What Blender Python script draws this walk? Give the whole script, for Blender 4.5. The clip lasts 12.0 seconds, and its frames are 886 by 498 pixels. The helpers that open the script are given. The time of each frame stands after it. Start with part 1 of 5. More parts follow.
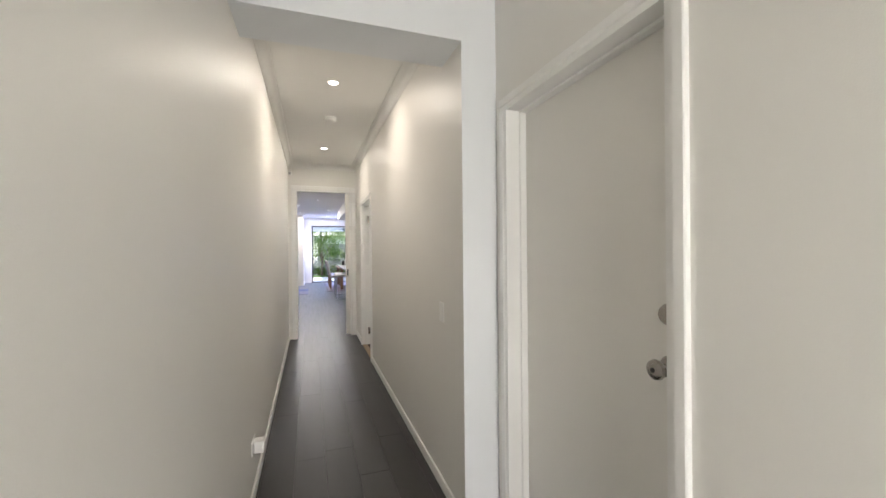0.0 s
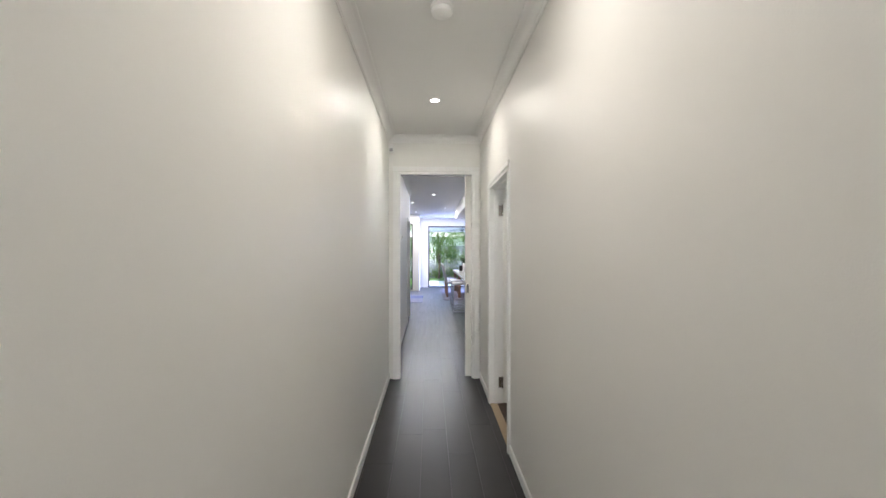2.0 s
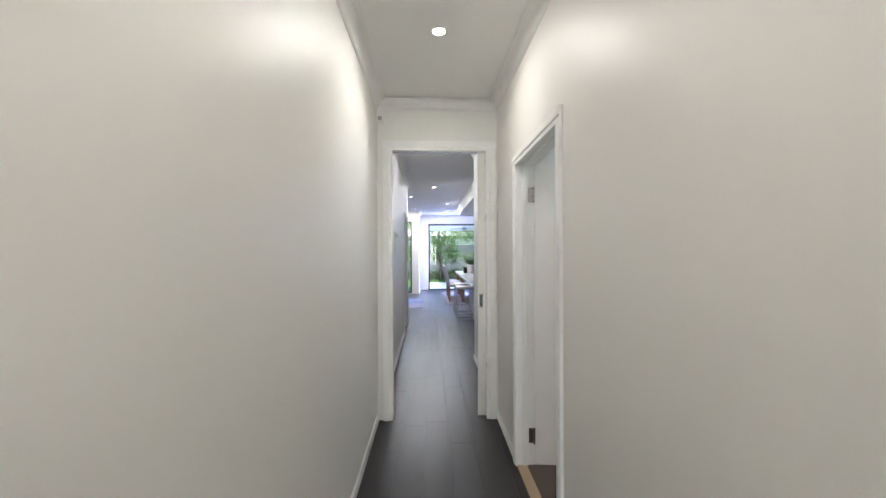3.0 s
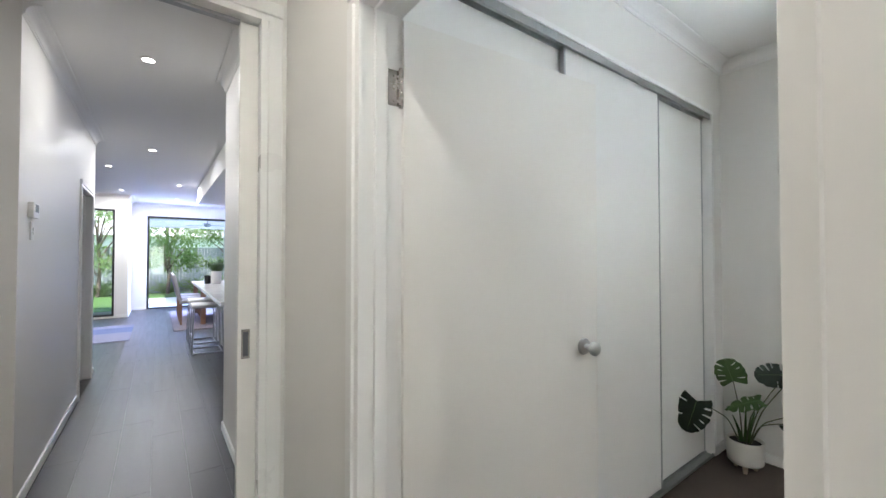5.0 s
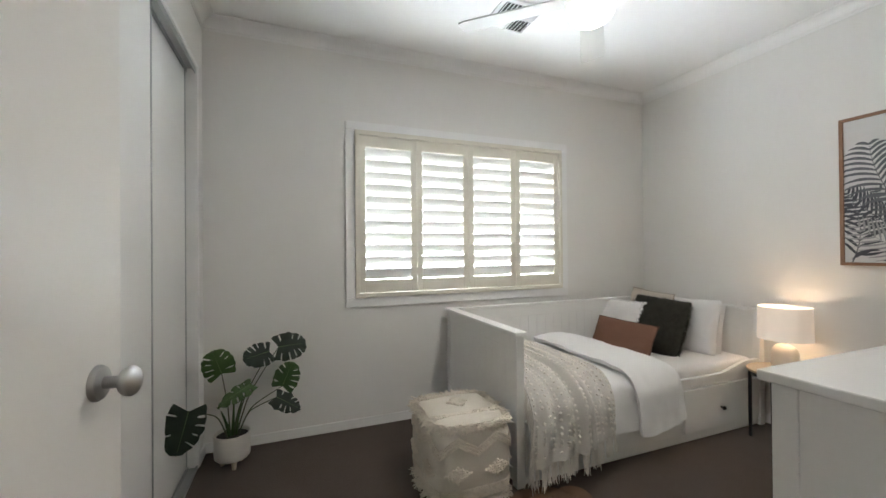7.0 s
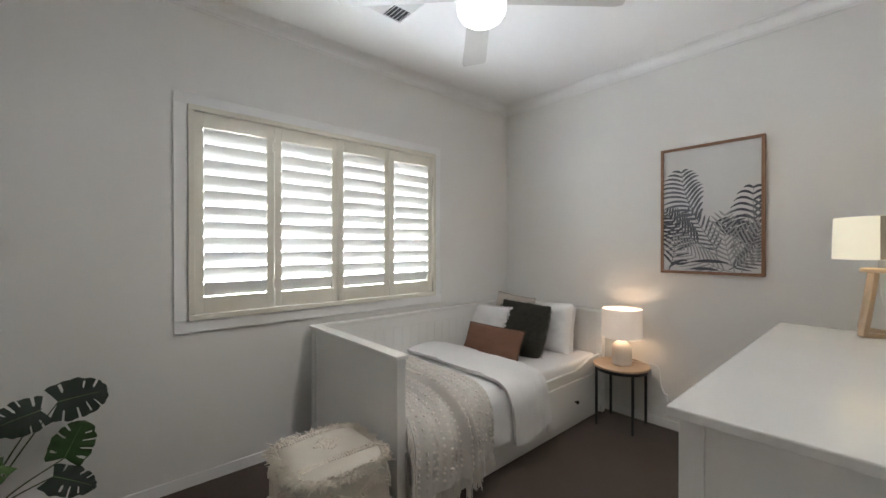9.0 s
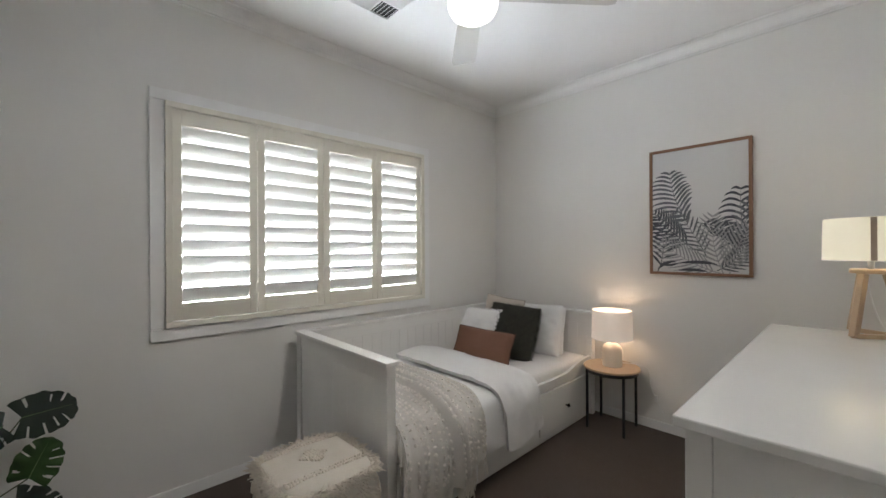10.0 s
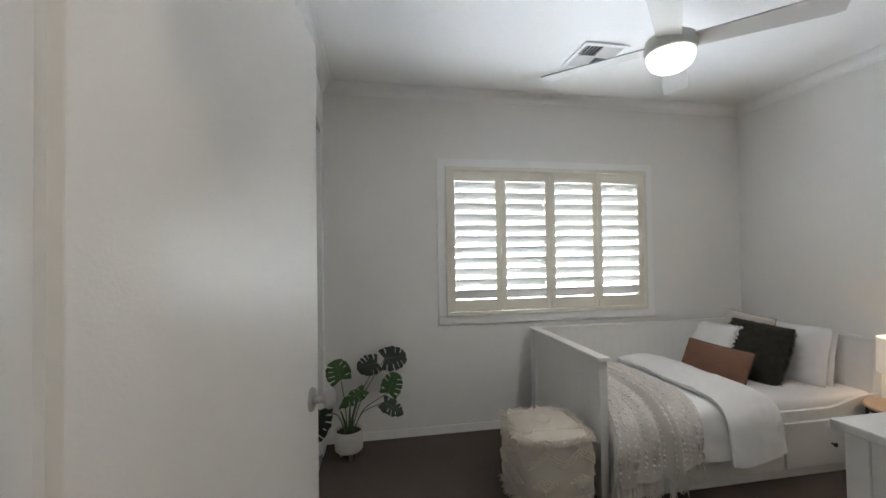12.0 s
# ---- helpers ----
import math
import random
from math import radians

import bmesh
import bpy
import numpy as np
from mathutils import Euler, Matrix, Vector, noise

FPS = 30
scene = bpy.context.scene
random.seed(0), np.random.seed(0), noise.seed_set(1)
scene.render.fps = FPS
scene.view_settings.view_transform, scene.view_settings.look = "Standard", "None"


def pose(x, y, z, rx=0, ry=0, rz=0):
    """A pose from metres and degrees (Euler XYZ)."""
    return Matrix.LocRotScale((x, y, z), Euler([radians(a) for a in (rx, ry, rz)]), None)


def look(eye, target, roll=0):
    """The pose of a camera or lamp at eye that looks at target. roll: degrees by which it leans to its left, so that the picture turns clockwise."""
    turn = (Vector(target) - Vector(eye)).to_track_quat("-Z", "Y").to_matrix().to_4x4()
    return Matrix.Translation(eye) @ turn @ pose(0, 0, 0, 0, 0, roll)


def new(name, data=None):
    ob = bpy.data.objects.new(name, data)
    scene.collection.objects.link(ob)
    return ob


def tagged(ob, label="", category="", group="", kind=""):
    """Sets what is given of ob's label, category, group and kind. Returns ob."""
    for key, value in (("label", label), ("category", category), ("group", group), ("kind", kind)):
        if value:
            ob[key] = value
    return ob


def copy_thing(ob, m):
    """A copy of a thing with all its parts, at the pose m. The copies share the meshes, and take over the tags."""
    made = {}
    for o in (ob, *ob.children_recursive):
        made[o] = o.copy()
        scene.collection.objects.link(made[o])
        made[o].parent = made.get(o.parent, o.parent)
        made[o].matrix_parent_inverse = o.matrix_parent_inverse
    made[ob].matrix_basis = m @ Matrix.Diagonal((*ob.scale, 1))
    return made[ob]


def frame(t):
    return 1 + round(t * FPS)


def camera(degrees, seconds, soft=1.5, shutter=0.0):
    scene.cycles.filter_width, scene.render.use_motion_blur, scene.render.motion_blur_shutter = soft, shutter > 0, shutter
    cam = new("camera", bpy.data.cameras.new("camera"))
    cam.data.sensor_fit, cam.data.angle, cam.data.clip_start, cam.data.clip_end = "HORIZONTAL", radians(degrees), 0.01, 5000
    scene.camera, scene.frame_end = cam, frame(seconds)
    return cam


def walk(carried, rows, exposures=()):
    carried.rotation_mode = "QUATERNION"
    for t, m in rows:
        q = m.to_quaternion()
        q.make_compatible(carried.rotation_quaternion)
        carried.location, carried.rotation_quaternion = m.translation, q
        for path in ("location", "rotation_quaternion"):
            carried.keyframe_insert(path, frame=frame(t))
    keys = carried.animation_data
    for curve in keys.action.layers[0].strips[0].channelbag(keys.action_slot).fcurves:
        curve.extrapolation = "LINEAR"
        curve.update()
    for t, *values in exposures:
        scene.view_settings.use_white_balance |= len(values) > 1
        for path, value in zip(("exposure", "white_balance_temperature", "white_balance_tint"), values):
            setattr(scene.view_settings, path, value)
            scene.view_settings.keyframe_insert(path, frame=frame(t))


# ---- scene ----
cam = camera(97.4, 12.0)
PATH = [
    (0, (-0.234, 0.603, 1.408), (0.414, 2.495, 1.405), -0.5),
    (0.5, (-0.148, 1.083, 1.449), (0.154, 3.06, 1.449), -0.1),
    (1, (-0.093, 1.637, 1.477), (0.037, 3.633, 1.479), -0.0),
    (1.5, (-0.091, 2.157, 1.461), (-0.013, 4.156, 1.467), 0.1),
    (2, (-0.085, 2.697, 1.466), (-0.017, 4.696, 1.472), -0.0),
    (2.5, (-0.096, 3.218, 1.473), (-0.03, 5.217, 1.48), -0.2),
    (2.7, (-0.097, 3.438, 1.474), (-0.032, 5.437, 1.479), -0.2),
    (4.5, (-0.029, 5.149, 1.432), (0.528, 7.07, 1.444), 0.0),
    (4.8, (0.029, 5.347, 1.404), (0.957, 7.119, 1.419), -0.1),
    (5, (0.064, 5.45, 1.377), (1.247, 7.061, 1.413), 0.0),
    (5.2, (0.087, 5.538, 1.378), (1.52, 6.93, 1.408), 0.1),
    (5.5, (0.132, 5.654, 1.365), (1.885, 6.616, 1.392), 0.2),
    (6, (0.269, 5.817, 1.336), (2.257, 6.034, 1.357), -0.0),
    (6.5, (0.373, 5.952, 1.297), (2.347, 5.636, 1.317), -0.3),
    (7, (0.501, 5.996, 1.265), (2.366, 5.274, 1.277), -0.5),
    (7.5, (0.615, 5.995, 1.269), (2.37, 5.036, 1.275), -0.4),
    (9.3, (0.797, 5.927, 1.349), (2.267, 4.57, 1.344), -0.2),
    (9.5, (0.815, 5.919, 1.346), (2.272, 4.549, 1.344), -0.3),
    (10, (0.824, 5.925, 1.349), (2.276, 4.549, 1.349), -0.3),
    (10.5, (0.742, 5.975, 1.366), (2.289, 4.708, 1.373), -0.4),
    (11, (0.587, 6.007, 1.4), (2.291, 4.961, 1.407), -0.4),
    (11.5, (0.437, 6.035, 1.447), (2.269, 5.234, 1.447), -0.5),
    (12, (0.255, 6.141, 1.419), (2.225, 5.795, 1.456), -0.8),
]
walk(cam, [(t, look(eye, target, roll)) for t, eye, target, roll in PATH],
     exposures=[(0.0, 1.25, 6600, 11), (1.5, 1.32, 6250, 10), (2.7, 1.32, 6050, 9), (4.5, 1.40, 6020, 9), (5.5, 1.57, 6150, 8), (6.5, 1.29, 6380, 9),
                (7.5, 1.20, 6380, 12), (9.5, 0.84, 6320, 13), (11.0, 0.80, 6280, 13), (12.0, 0.80, 6200, 12)])

# ---- world, sun, large lights ----
world = bpy.data.worlds.new("sky")
scene.world = world
world.use_nodes = True
sky = world.node_tree.nodes.new("ShaderNodeTexSky")
sky.sky_type, sky.sun_disc = "NISHITA", False
sky.sun_elevation, sky.sun_rotation = radians(55), radians(219)
world.node_tree.links.new(sky.outputs[0], world.node_tree.nodes["Background"].inputs[0])
world.node_tree.nodes["Background"].inputs[1].default_value = 0.15


def lamp(name, kind, place, power, color, size=0.1, target=None, size_y=None):
    data = bpy.data.lights.new(name, kind)
    data.energy, data.color = power, color
    if kind == "AREA":
        data.size = size
        data.shape = "DISK"
        if size_y:
            data.shape, data.size_y = "RECTANGLE", size_y
    elif kind == "POINT":
        data.shadow_soft_size = size
    ob = new(name, data)
    ob.matrix_world = look(place, target or (place[0], place[1] + 0.001, place[2] - 1))
    return ob


sun = bpy.data.lights.new("sun", "SUN")
sun.energy, sun.angle, sun.color = 5.0, radians(0.5), (1, 0.95, 0.87)
sun_ob = new("sun", sun)
sun_ob.matrix_world = look((0, 0, 30), (4, 5, 21))

CEIL = 2.765
WARM = (1.0, 0.915, 0.80)
# the last one is unseen, added to brighten the side passage wall
DOWNLIGHTS = [(-0.04, 3.88), (-0.04, 6.06), (0.0, 8.88), (0.0, 11.8), (0.4, 14.7), (-0.55, 16.0), (-0.55, 13.3), (0.45, 17.0), (-1.25, 7.9)]
for i, (x, y) in enumerate(DOWNLIGHTS):
    lamp("downlight_lamp", "AREA", (x, y, CEIL - 0.02), 4.2 if i < 2 else 3.2 if i == 2 else 1.6 if i == 8 else 7 if i == 3 else 13, WARM if i < 2 else (1, 0.95, 0.9), 0.09)
# sky light in the bedroom window and in the garden doors
lamp("bedroom_window_sky", "AREA", (4.5, 4.67, 0.62), 390, (0.85, 0.925, 1.0), 3.4, (1.5, 4.67, 2.0), 2.6)
lamp("front_door_sky", "AREA", (0.08, -1.62, 1.1), 18, (1.0, 0.97, 0.93), 0.8, (0.08, 5, 1.1), 1.9)
lamp("table_lamp_light", "POINT", (2.085, 2.973, 0.80), 0.52, (1.0, 0.72, 0.48), 0.02)
lamp("dresser_lamp_light", "POINT", (0.775, 3.53, 1.44), 0.5, (1.0, 0.82, 0.58), 0.02)
lamp("fan_light", "AREA", (1.925, 4.70, 2.298), 4.5, (1.0, 0.95, 0.88), 0.16)
lamp("garden_door_sky", "AREA", (1.3, 18.42, 2.53), 265, (0.40, 0.51, 1.0), 2.8, (1.3, 14.5, 0.4), 0.14)

# ---- materials ----


def mat(name, color, rough=0.5, metal=0.0, vary=0.06, scale=6.0, bump=0.0, bump_scale=120.0, fine=0.0, spec=0.5, coat=0.0, island=0.0,
        stretch=(1, 1, 1)):
    """A surface with broad variation, fine grain and relief, at real-world size."""
    m = bpy.data.materials.new(name)
    m.use_nodes = True
    t = m.node_tree
    b = t.nodes["Principled BSDF"]
    b.inputs["Roughness"].default_value, b.inputs["Metallic"].default_value = rough, metal
    b.inputs["Specular IOR Level"].default_value = spec
    b.inputs["Coat Weight"].default_value = coat
    co = t.nodes.new("ShaderNodeTexCoord")
    mp = t.nodes.new("ShaderNodeMapping")
    mp.inputs["Scale"].default_value = stretch
    t.links.new(co.outputs["Object"], mp.inputs["Vector"])
    n1 = t.nodes.new("ShaderNodeTexNoise")
    n1.inputs["Scale"].default_value, n1.inputs["Detail"].default_value = scale, 4
    t.links.new(mp.outputs[0], n1.inputs["Vector"])
    n2 = t.nodes.new("ShaderNodeTexNoise")
    n2.inputs["Scale"].default_value, n2.inputs["Detail"].default_value = bump_scale, 3
    t.links.new(mp.outputs[0], n2.inputs["Vector"])
    # value = 1 + vary * (n1 - .5) * 2 + fine * (n2 - .5) * 2
    a = t.nodes.new("ShaderNodeMath")
    a.operation = "MULTIPLY_ADD"
    t.links.new(n1.outputs[0], a.inputs[0])
    a.inputs[1].default_value, a.inputs[2].default_value = 2 * vary, 1 - vary
    c = t.nodes.new("ShaderNodeMath")
    c.operation = "MULTIPLY_ADD"
    t.links.new(n2.outputs[0], c.inputs[0])
    c.inputs[1].default_value = 2 * fine
    d = t.nodes.new("ShaderNodeMath")
    d.operation = "SUBTRACT"
    t.links.new(a.outputs[0], d.inputs[0])
    d.inputs[1].default_value = fine
    t.links.new(d.outputs[0], c.inputs[2])
    last = c
    if island:
        info = t.nodes.new("ShaderNodeObjectInfo")
        geo = t.nodes.new("ShaderNodeNewGeometry")
        add = t.nodes.new("ShaderNodeMath")
        add.operation = "ADD"
        t.links.new(info.outputs["Random"], add.inputs[0])
        t.links.new(geo.outputs["Random Per Island"], add.inputs[1])
        fr = t.nodes.new("ShaderNodeMath")
        fr.operation = "FRACT"
        t.links.new(add.outputs[0], fr.inputs[0])
        e = t.nodes.new("ShaderNodeMath")
        e.operation = "MULTIPLY_ADD"
        t.links.new(fr.outputs[0], e.inputs[0])
        e.inputs[1].default_value = 2 * island
        t.links.new(c.outputs[0], e.inputs[2])
        last = t.nodes.new("ShaderNodeMath")
        last.operation = "SUBTRACT"
        t.links.new(e.outputs[0], last.inputs[0])
        last.inputs[1].default_value = island
    mix = t.nodes.new("ShaderNodeVectorMath")
    mix.operation = "SCALE"
    mix.inputs[0].default_value = color
    t.links.new(last.outputs[0], mix.inputs["Scale"])
    t.links.new(mix.outputs[0], b.inputs["Base Color"])
    # gloss varies a little
    r = t.nodes.new("ShaderNodeMath")
    r.operation = "MULTIPLY_ADD"
    t.links.new(n1.outputs[0], r.inputs[0])
    r.inputs[1].default_value, r.inputs[2].default_value = 0.12, rough - 0.06
    t.links.new(r.outputs[0], b.inputs["Roughness"])
    if bump:
        bp = t.nodes.new("ShaderNodeBump")
        bp.inputs["Strength"].default_value, bp.inputs["Distance"].default_value = 1.0, bump
        t.links.new(n2.outputs[0], bp.inputs["Height"])
        t.links.new(bp.outputs[0], b.inputs["Normal"])
    return m


def glow(name, color, strength):
    m = bpy.data.materials.new(name)
    m.use_nodes = True
    b = m.node_tree.nodes["Principled BSDF"]
    b.inputs["Base Color"].default_value = (0.85, 0.83, 0.8, 1)
    b.inputs["Emission Color"].default_value = (*color, 1)
    b.inputs["Emission Strength"].default_value = strength
    return m


def glass(name, color=(0.95, 0.98, 0.97)):
    m = bpy.data.materials.new(name)
    m.use_nodes = True
    b = m.node_tree.nodes["Principled BSDF"]
    b.inputs["Base Color"].default_value = (*color, 1)
    b.inputs["Roughness"].default_value, b.inputs["IOR"].default_value = 0.0, 1.45
    b.inputs["Transmission Weight"].default_value = 1.0
    return m


M_WALL = mat("wall_paint", (0.79, 0.772, 0.738), 0.47, vary=0.012, scale=1.3, bump=0.0004, bump_scale=260, fine=0.006)
M_CEIL = mat("ceiling_paint", (0.84, 0.83, 0.81), 0.85, vary=0.01, scale=1.5, bump=0.0003, bump_scale=200, fine=0.005)
# white paint with the blue cast of entry daylight put into its colour
M_PIER = mat("daylight_tinted_pier_paint", (0.81, 0.825, 0.85), 0.62, vary=0.012, scale=2, bump=0.0003, bump_scale=240)
M_TRIM = mat("trim_enamel", (0.84, 0.83, 0.81), 0.30, vary=0.012, scale=3, bump=0.0002, bump_scale=60)
M_DOOR = mat("door_enamel", (0.82, 0.80, 0.76), 0.34, vary=0.01, scale=2, bump=0.0003, bump_scale=180)
M_ROBE = mat("robe_panel", (0.83, 0.825, 0.80), 0.42, vary=0.01, scale=2, bump=0.0001, bump_scale=200)
M_ALU = mat("brushed_aluminium", (0.46, 0.47, 0.47), 0.36, 1.0, vary=0.05, scale=9, fine=0.04, bump_scale=90)
M_CHROME = mat("satin_chrome", (0.50, 0.50, 0.50), 0.30, 1.0, vary=0.04, scale=30)
M_FLOOR = mat("grey_brown_plank", (0.030, 0.027, 0.028), 0.33, vary=0.18, scale=2.2, bump=0.0006, bump_scale=38, fine=0.14, island=0.16,
              stretch=(9, 0.6, 1), spec=0.32)
M_JOINT = mat("plank_joint", (0.022, 0.019, 0.018), 0.7)
M_CARPET = mat("taupe_carpet", (0.125, 0.100, 0.084), 0.95, vary=0.10, scale=7, bump=0.010, bump_scale=210, fine=0.38, spec=0.1)
M_TILE = mat("beige_tile", (0.42, 0.33, 0.23), 0.4, vary=0.12, scale=8, fine=0.05)
# cream carries the shade on the shutter frames; the louvres are whiter
M_SHUT = mat("shaded_shutter_paint", (0.74, 0.70, 0.60), 0.4, vary=0.02, scale=6)
M_LOUVRE = mat("white_louvre", (0.80, 0.79, 0.75), 0.4, vary=0.02, scale=6)
tl, mx = (M_LOUVRE.node_tree.nodes.new("ShaderNodeBsdfTranslucent"), M_LOUVRE.node_tree.nodes.new("ShaderNodeMixShader"))
# added translucency brightens the blades' undersides in place of reflected daylight
tl.inputs[0].default_value, mx.inputs[0].default_value = (0.82, 0.82, 0.80, 1), 0.065
M_LOUVRE.node_tree.links.new(M_LOUVRE.node_tree.nodes["Principled BSDF"].outputs[0], mx.inputs[1])
M_LOUVRE.node_tree.links.new(tl.outputs[0], mx.inputs[2])
M_LOUVRE.node_tree.links.new(mx.outputs[0], M_LOUVRE.node_tree.nodes["Material Output"].inputs[0])
M_DARK = mat("vent_shade_dark", (0.03, 0.03, 0.03), 0.7)
M_PATIO = mat("patio_paving", (0.62, 0.61, 0.60), 0.7, vary=0.15, scale=5, bump=0.002, bump_scale=60, fine=0.08)
M_GRASS = mat("lawn_grass", (0.07, 0.15, 0.03), 0.9, vary=0.35, scale=9, bump=0.02, bump_scale=120, fine=0.3)
M_FENCE = mat("grey_fence_paint", (0.24, 0.27, 0.275), 0.6, vary=0.12, scale=5)
M_GLASS = glass("clear_glass")
M_DL = glow("downlight_glow", (1, 0.93, 0.82), 5.6)
M_BLACK = mat("black_steel", (0.02, 0.02, 0.021), 0.45, 0.3, vary=0.1, scale=30)

# ---- mesh helpers ----


def box(bm, x0, x1, y0, y1, z0, z1):
    v = [bm.verts.new(p) for p in ((x0, y0, z0), (x1, y0, z0), (x1, y1, z0), (x0, y1, z0), (x0, y0, z1), (x1, y0, z1), (x1, y1, z1), (x0, y1, z1))]
    for q in ((3, 2, 1, 0), (4, 5, 6, 7), (0, 1, 5, 4), (1, 2, 6, 5), (2, 3, 7, 6), (3, 0, 4, 7)):
        bm.faces.new([v[k] for k in q])
    return v


def boxes(*rows):
    bm = bmesh.new()
    for r in rows:
        box(bm, *r)
    return bm


def bevelled(bm, width=0.003, segments=2):
    bmesh.ops.bevel(bm, geom=bm.edges[:], offset=width, segments=segments, affect="EDGES", profile=0.5)
    return bm


def bbox(x0, x1, y0, y1, z0, z1, width=0.003, segments=2):
    return bevelled(boxes((x0, x1, y0, y1, z0, z1)), width, segments)


def prism(bm, outline, a, b, axis):
    """An outline of 2D points, drawn out from a to b along an axis; the outline lies in the other two axes, in x, y, z order."""
    def at(p, s):
        return {"x": (s, p[0], p[1]), "y": (p[0], s, p[1]), "z": (p[0], p[1], s)}[axis]
    lo, hi = [bm.verts.new(at(p, a)) for p in outline], [bm.verts.new(at(p, b)) for p in outline]
    n = len(outline)
    for k in range(n):
        bm.faces.new((lo[k], lo[(k + 1) % n], hi[(k + 1) % n], hi[k]))
    bm.faces.new(lo[::-1])
    bm.faces.new(hi)
    bmesh.ops.recalc_face_normals(bm, faces=bm.faces[:])
    return bm


def lathe(bm, profile, center=(0, 0, 0), n=32, axis="z", squash=1.0):
    """A profile of (radius, height) turned round an axis."""
    rings = []
    for r, h in profile:
        ring = []
        for k in range(n):
            a = 2 * math.pi * k / n
            u, w = r * math.cos(a), r * math.sin(a) * squash
            p = {"z": (u, w, h), "x": (h, u, w), "y": (u, h, w)}[axis]
            ring.append(bm.verts.new(Vector(p) + Vector(center)))
        rings.append(ring)
    for lo, hi in zip(rings, rings[1:]):
        for k in range(n):
            bm.faces.new((lo[k], lo[(k + 1) % n], hi[(k + 1) % n], hi[k]))
    bm.faces.new(rings[0][::-1])
    bm.faces.new(rings[-1])
    bmesh.ops.recalc_face_normals(bm, faces=bm.faces[:])
    return bm


def tube(bm, points, radius, n=8):
    """A round bar along points; radius may be a list."""
    pts = [Vector(p) for p in points]
    rad = radius if isinstance(radius, (list, tuple)) else [radius] * len(pts)
    rings, up = [], None
    for k, p in enumerate(pts):
        d = (pts[min(k + 1, len(pts) - 1)] - pts[max(k - 1, 0)]).normalized()
        if up is None:
            up = d.orthogonal().normalized()
        up = (up - d * up.dot(d)).normalized()
        side = d.cross(up)
        rings.append([bm.verts.new(p + (up * math.cos(2 * math.pi * j / n) + side * math.sin(2 * math.pi * j / n)) * rad[k]) for j in range(n)])
    for lo, hi in zip(rings, rings[1:]):
        for j in range(n):
            bm.faces.new((lo[j], lo[(j + 1) % n], hi[(j + 1) % n], hi[j]))
    bm.faces.new(rings[0][::-1])
    bm.faces.new(rings[-1])
    return bm


def grid(bm, f, nu, nv):
    """A sheet of points f(u, v), u and v from 0 to 1."""
    rows = [[bm.verts.new(f(i / nu, j / nv)) for j in range(nv + 1)] for i in range(nu + 1)]
    for i in range(nu):
        for j in range(nv):
            bm.faces.new((rows[i][j], rows[i + 1][j], rows[i + 1][j + 1], rows[i][j + 1]))
    return rows


def solid(bm, thick):
    """Gives a sheet its thickness."""
    bmesh.ops.recalc_face_normals(bm, faces=bm.faces[:])
    bmesh.ops.solidify(bm, geom=bm.faces[:], thickness=thick)
    return bm


def part(name, bm, material, parent=None, label="", smooth=False):
    me = bpy.data.meshes.new(name)
    bm.normal_update()
    bm.to_mesh(me)
    bm.free()
    me.materials.append(material)
    if smooth:
        for p in me.polygons:
            p.use_smooth = True
        me.set_sharp_from_angle(angle=radians(38))
    ob = new(name, me)
    if parent:
        ob.parent = parent
    return tagged(ob, label)


def thing(name, label, category, group="", kind="", at=(0, 0, 0)):
    ob = new(name)
    ob.location = at
    ob.empty_display_size = 0.1
    return tagged(ob, label, category, group, kind)


def setting(name, bm, material, label, category="structure", smooth=False):
    return tagged(part(name, bm, material, None, "", smooth), label, category, "", "structure")


def wall_bm(axis, a0, a1, u0, u1, z0, z1, holes=()):
    """A wall across an axis from a0 to a1, along the other from u0 to u1, with holes (u0, u1, z0, z1) through it."""
    us = sorted({u0, u1, *[h[0] for h in holes], *[h[1] for h in holes]})
    zs = sorted({z0, z1, *[h[2] for h in holes], *[h[3] for h in holes]})
    us, zs = [u for u in us if u0 <= u <= u1], [z for z in zs if z0 <= z <= z1]

    def full(i, j):
        if not (0 <= i < len(us) - 1 and 0 <= j < len(zs) - 1):
            return False
        u, z = (us[i] + us[i + 1]) / 2, (zs[j] + zs[j + 1]) / 2
        return not any(h[0] < u < h[1] and h[2] < z < h[3] for h in holes)
    bm = bmesh.new()
    cache = {}

    def v(a, u, z):
        key = (a, u, z)
        if key not in cache:
            cache[key] = bm.verts.new((a, u, z) if axis == "x" else (u, a, z))
        return cache[key]
    for i in range(len(us) - 1):
        for j in range(len(zs) - 1):
            if not full(i, j):
                continue
            ua, ub, za, zb = us[i], us[i + 1], zs[j], zs[j + 1]
            for a in (a0, a1):
                bm.faces.new((v(a, ua, za), v(a, ub, za), v(a, ub, zb), v(a, ua, zb)))
            for di, dj, p, q in ((-1, 0, (ua, za), (ua, zb)), (1, 0, (ub, za), (ub, zb)), (0, -1, (ua, za), (ub, za)), (0, 1, (ua, zb), (ub, zb))):
                if not full(i + di, j + dj):
                    bm.faces.new((v(a0, *p), v(a1, *p), v(a1, *q), v(a0, *q)))
    bmesh.ops.recalc_face_normals(bm, faces=bm.faces[:])
    return bm


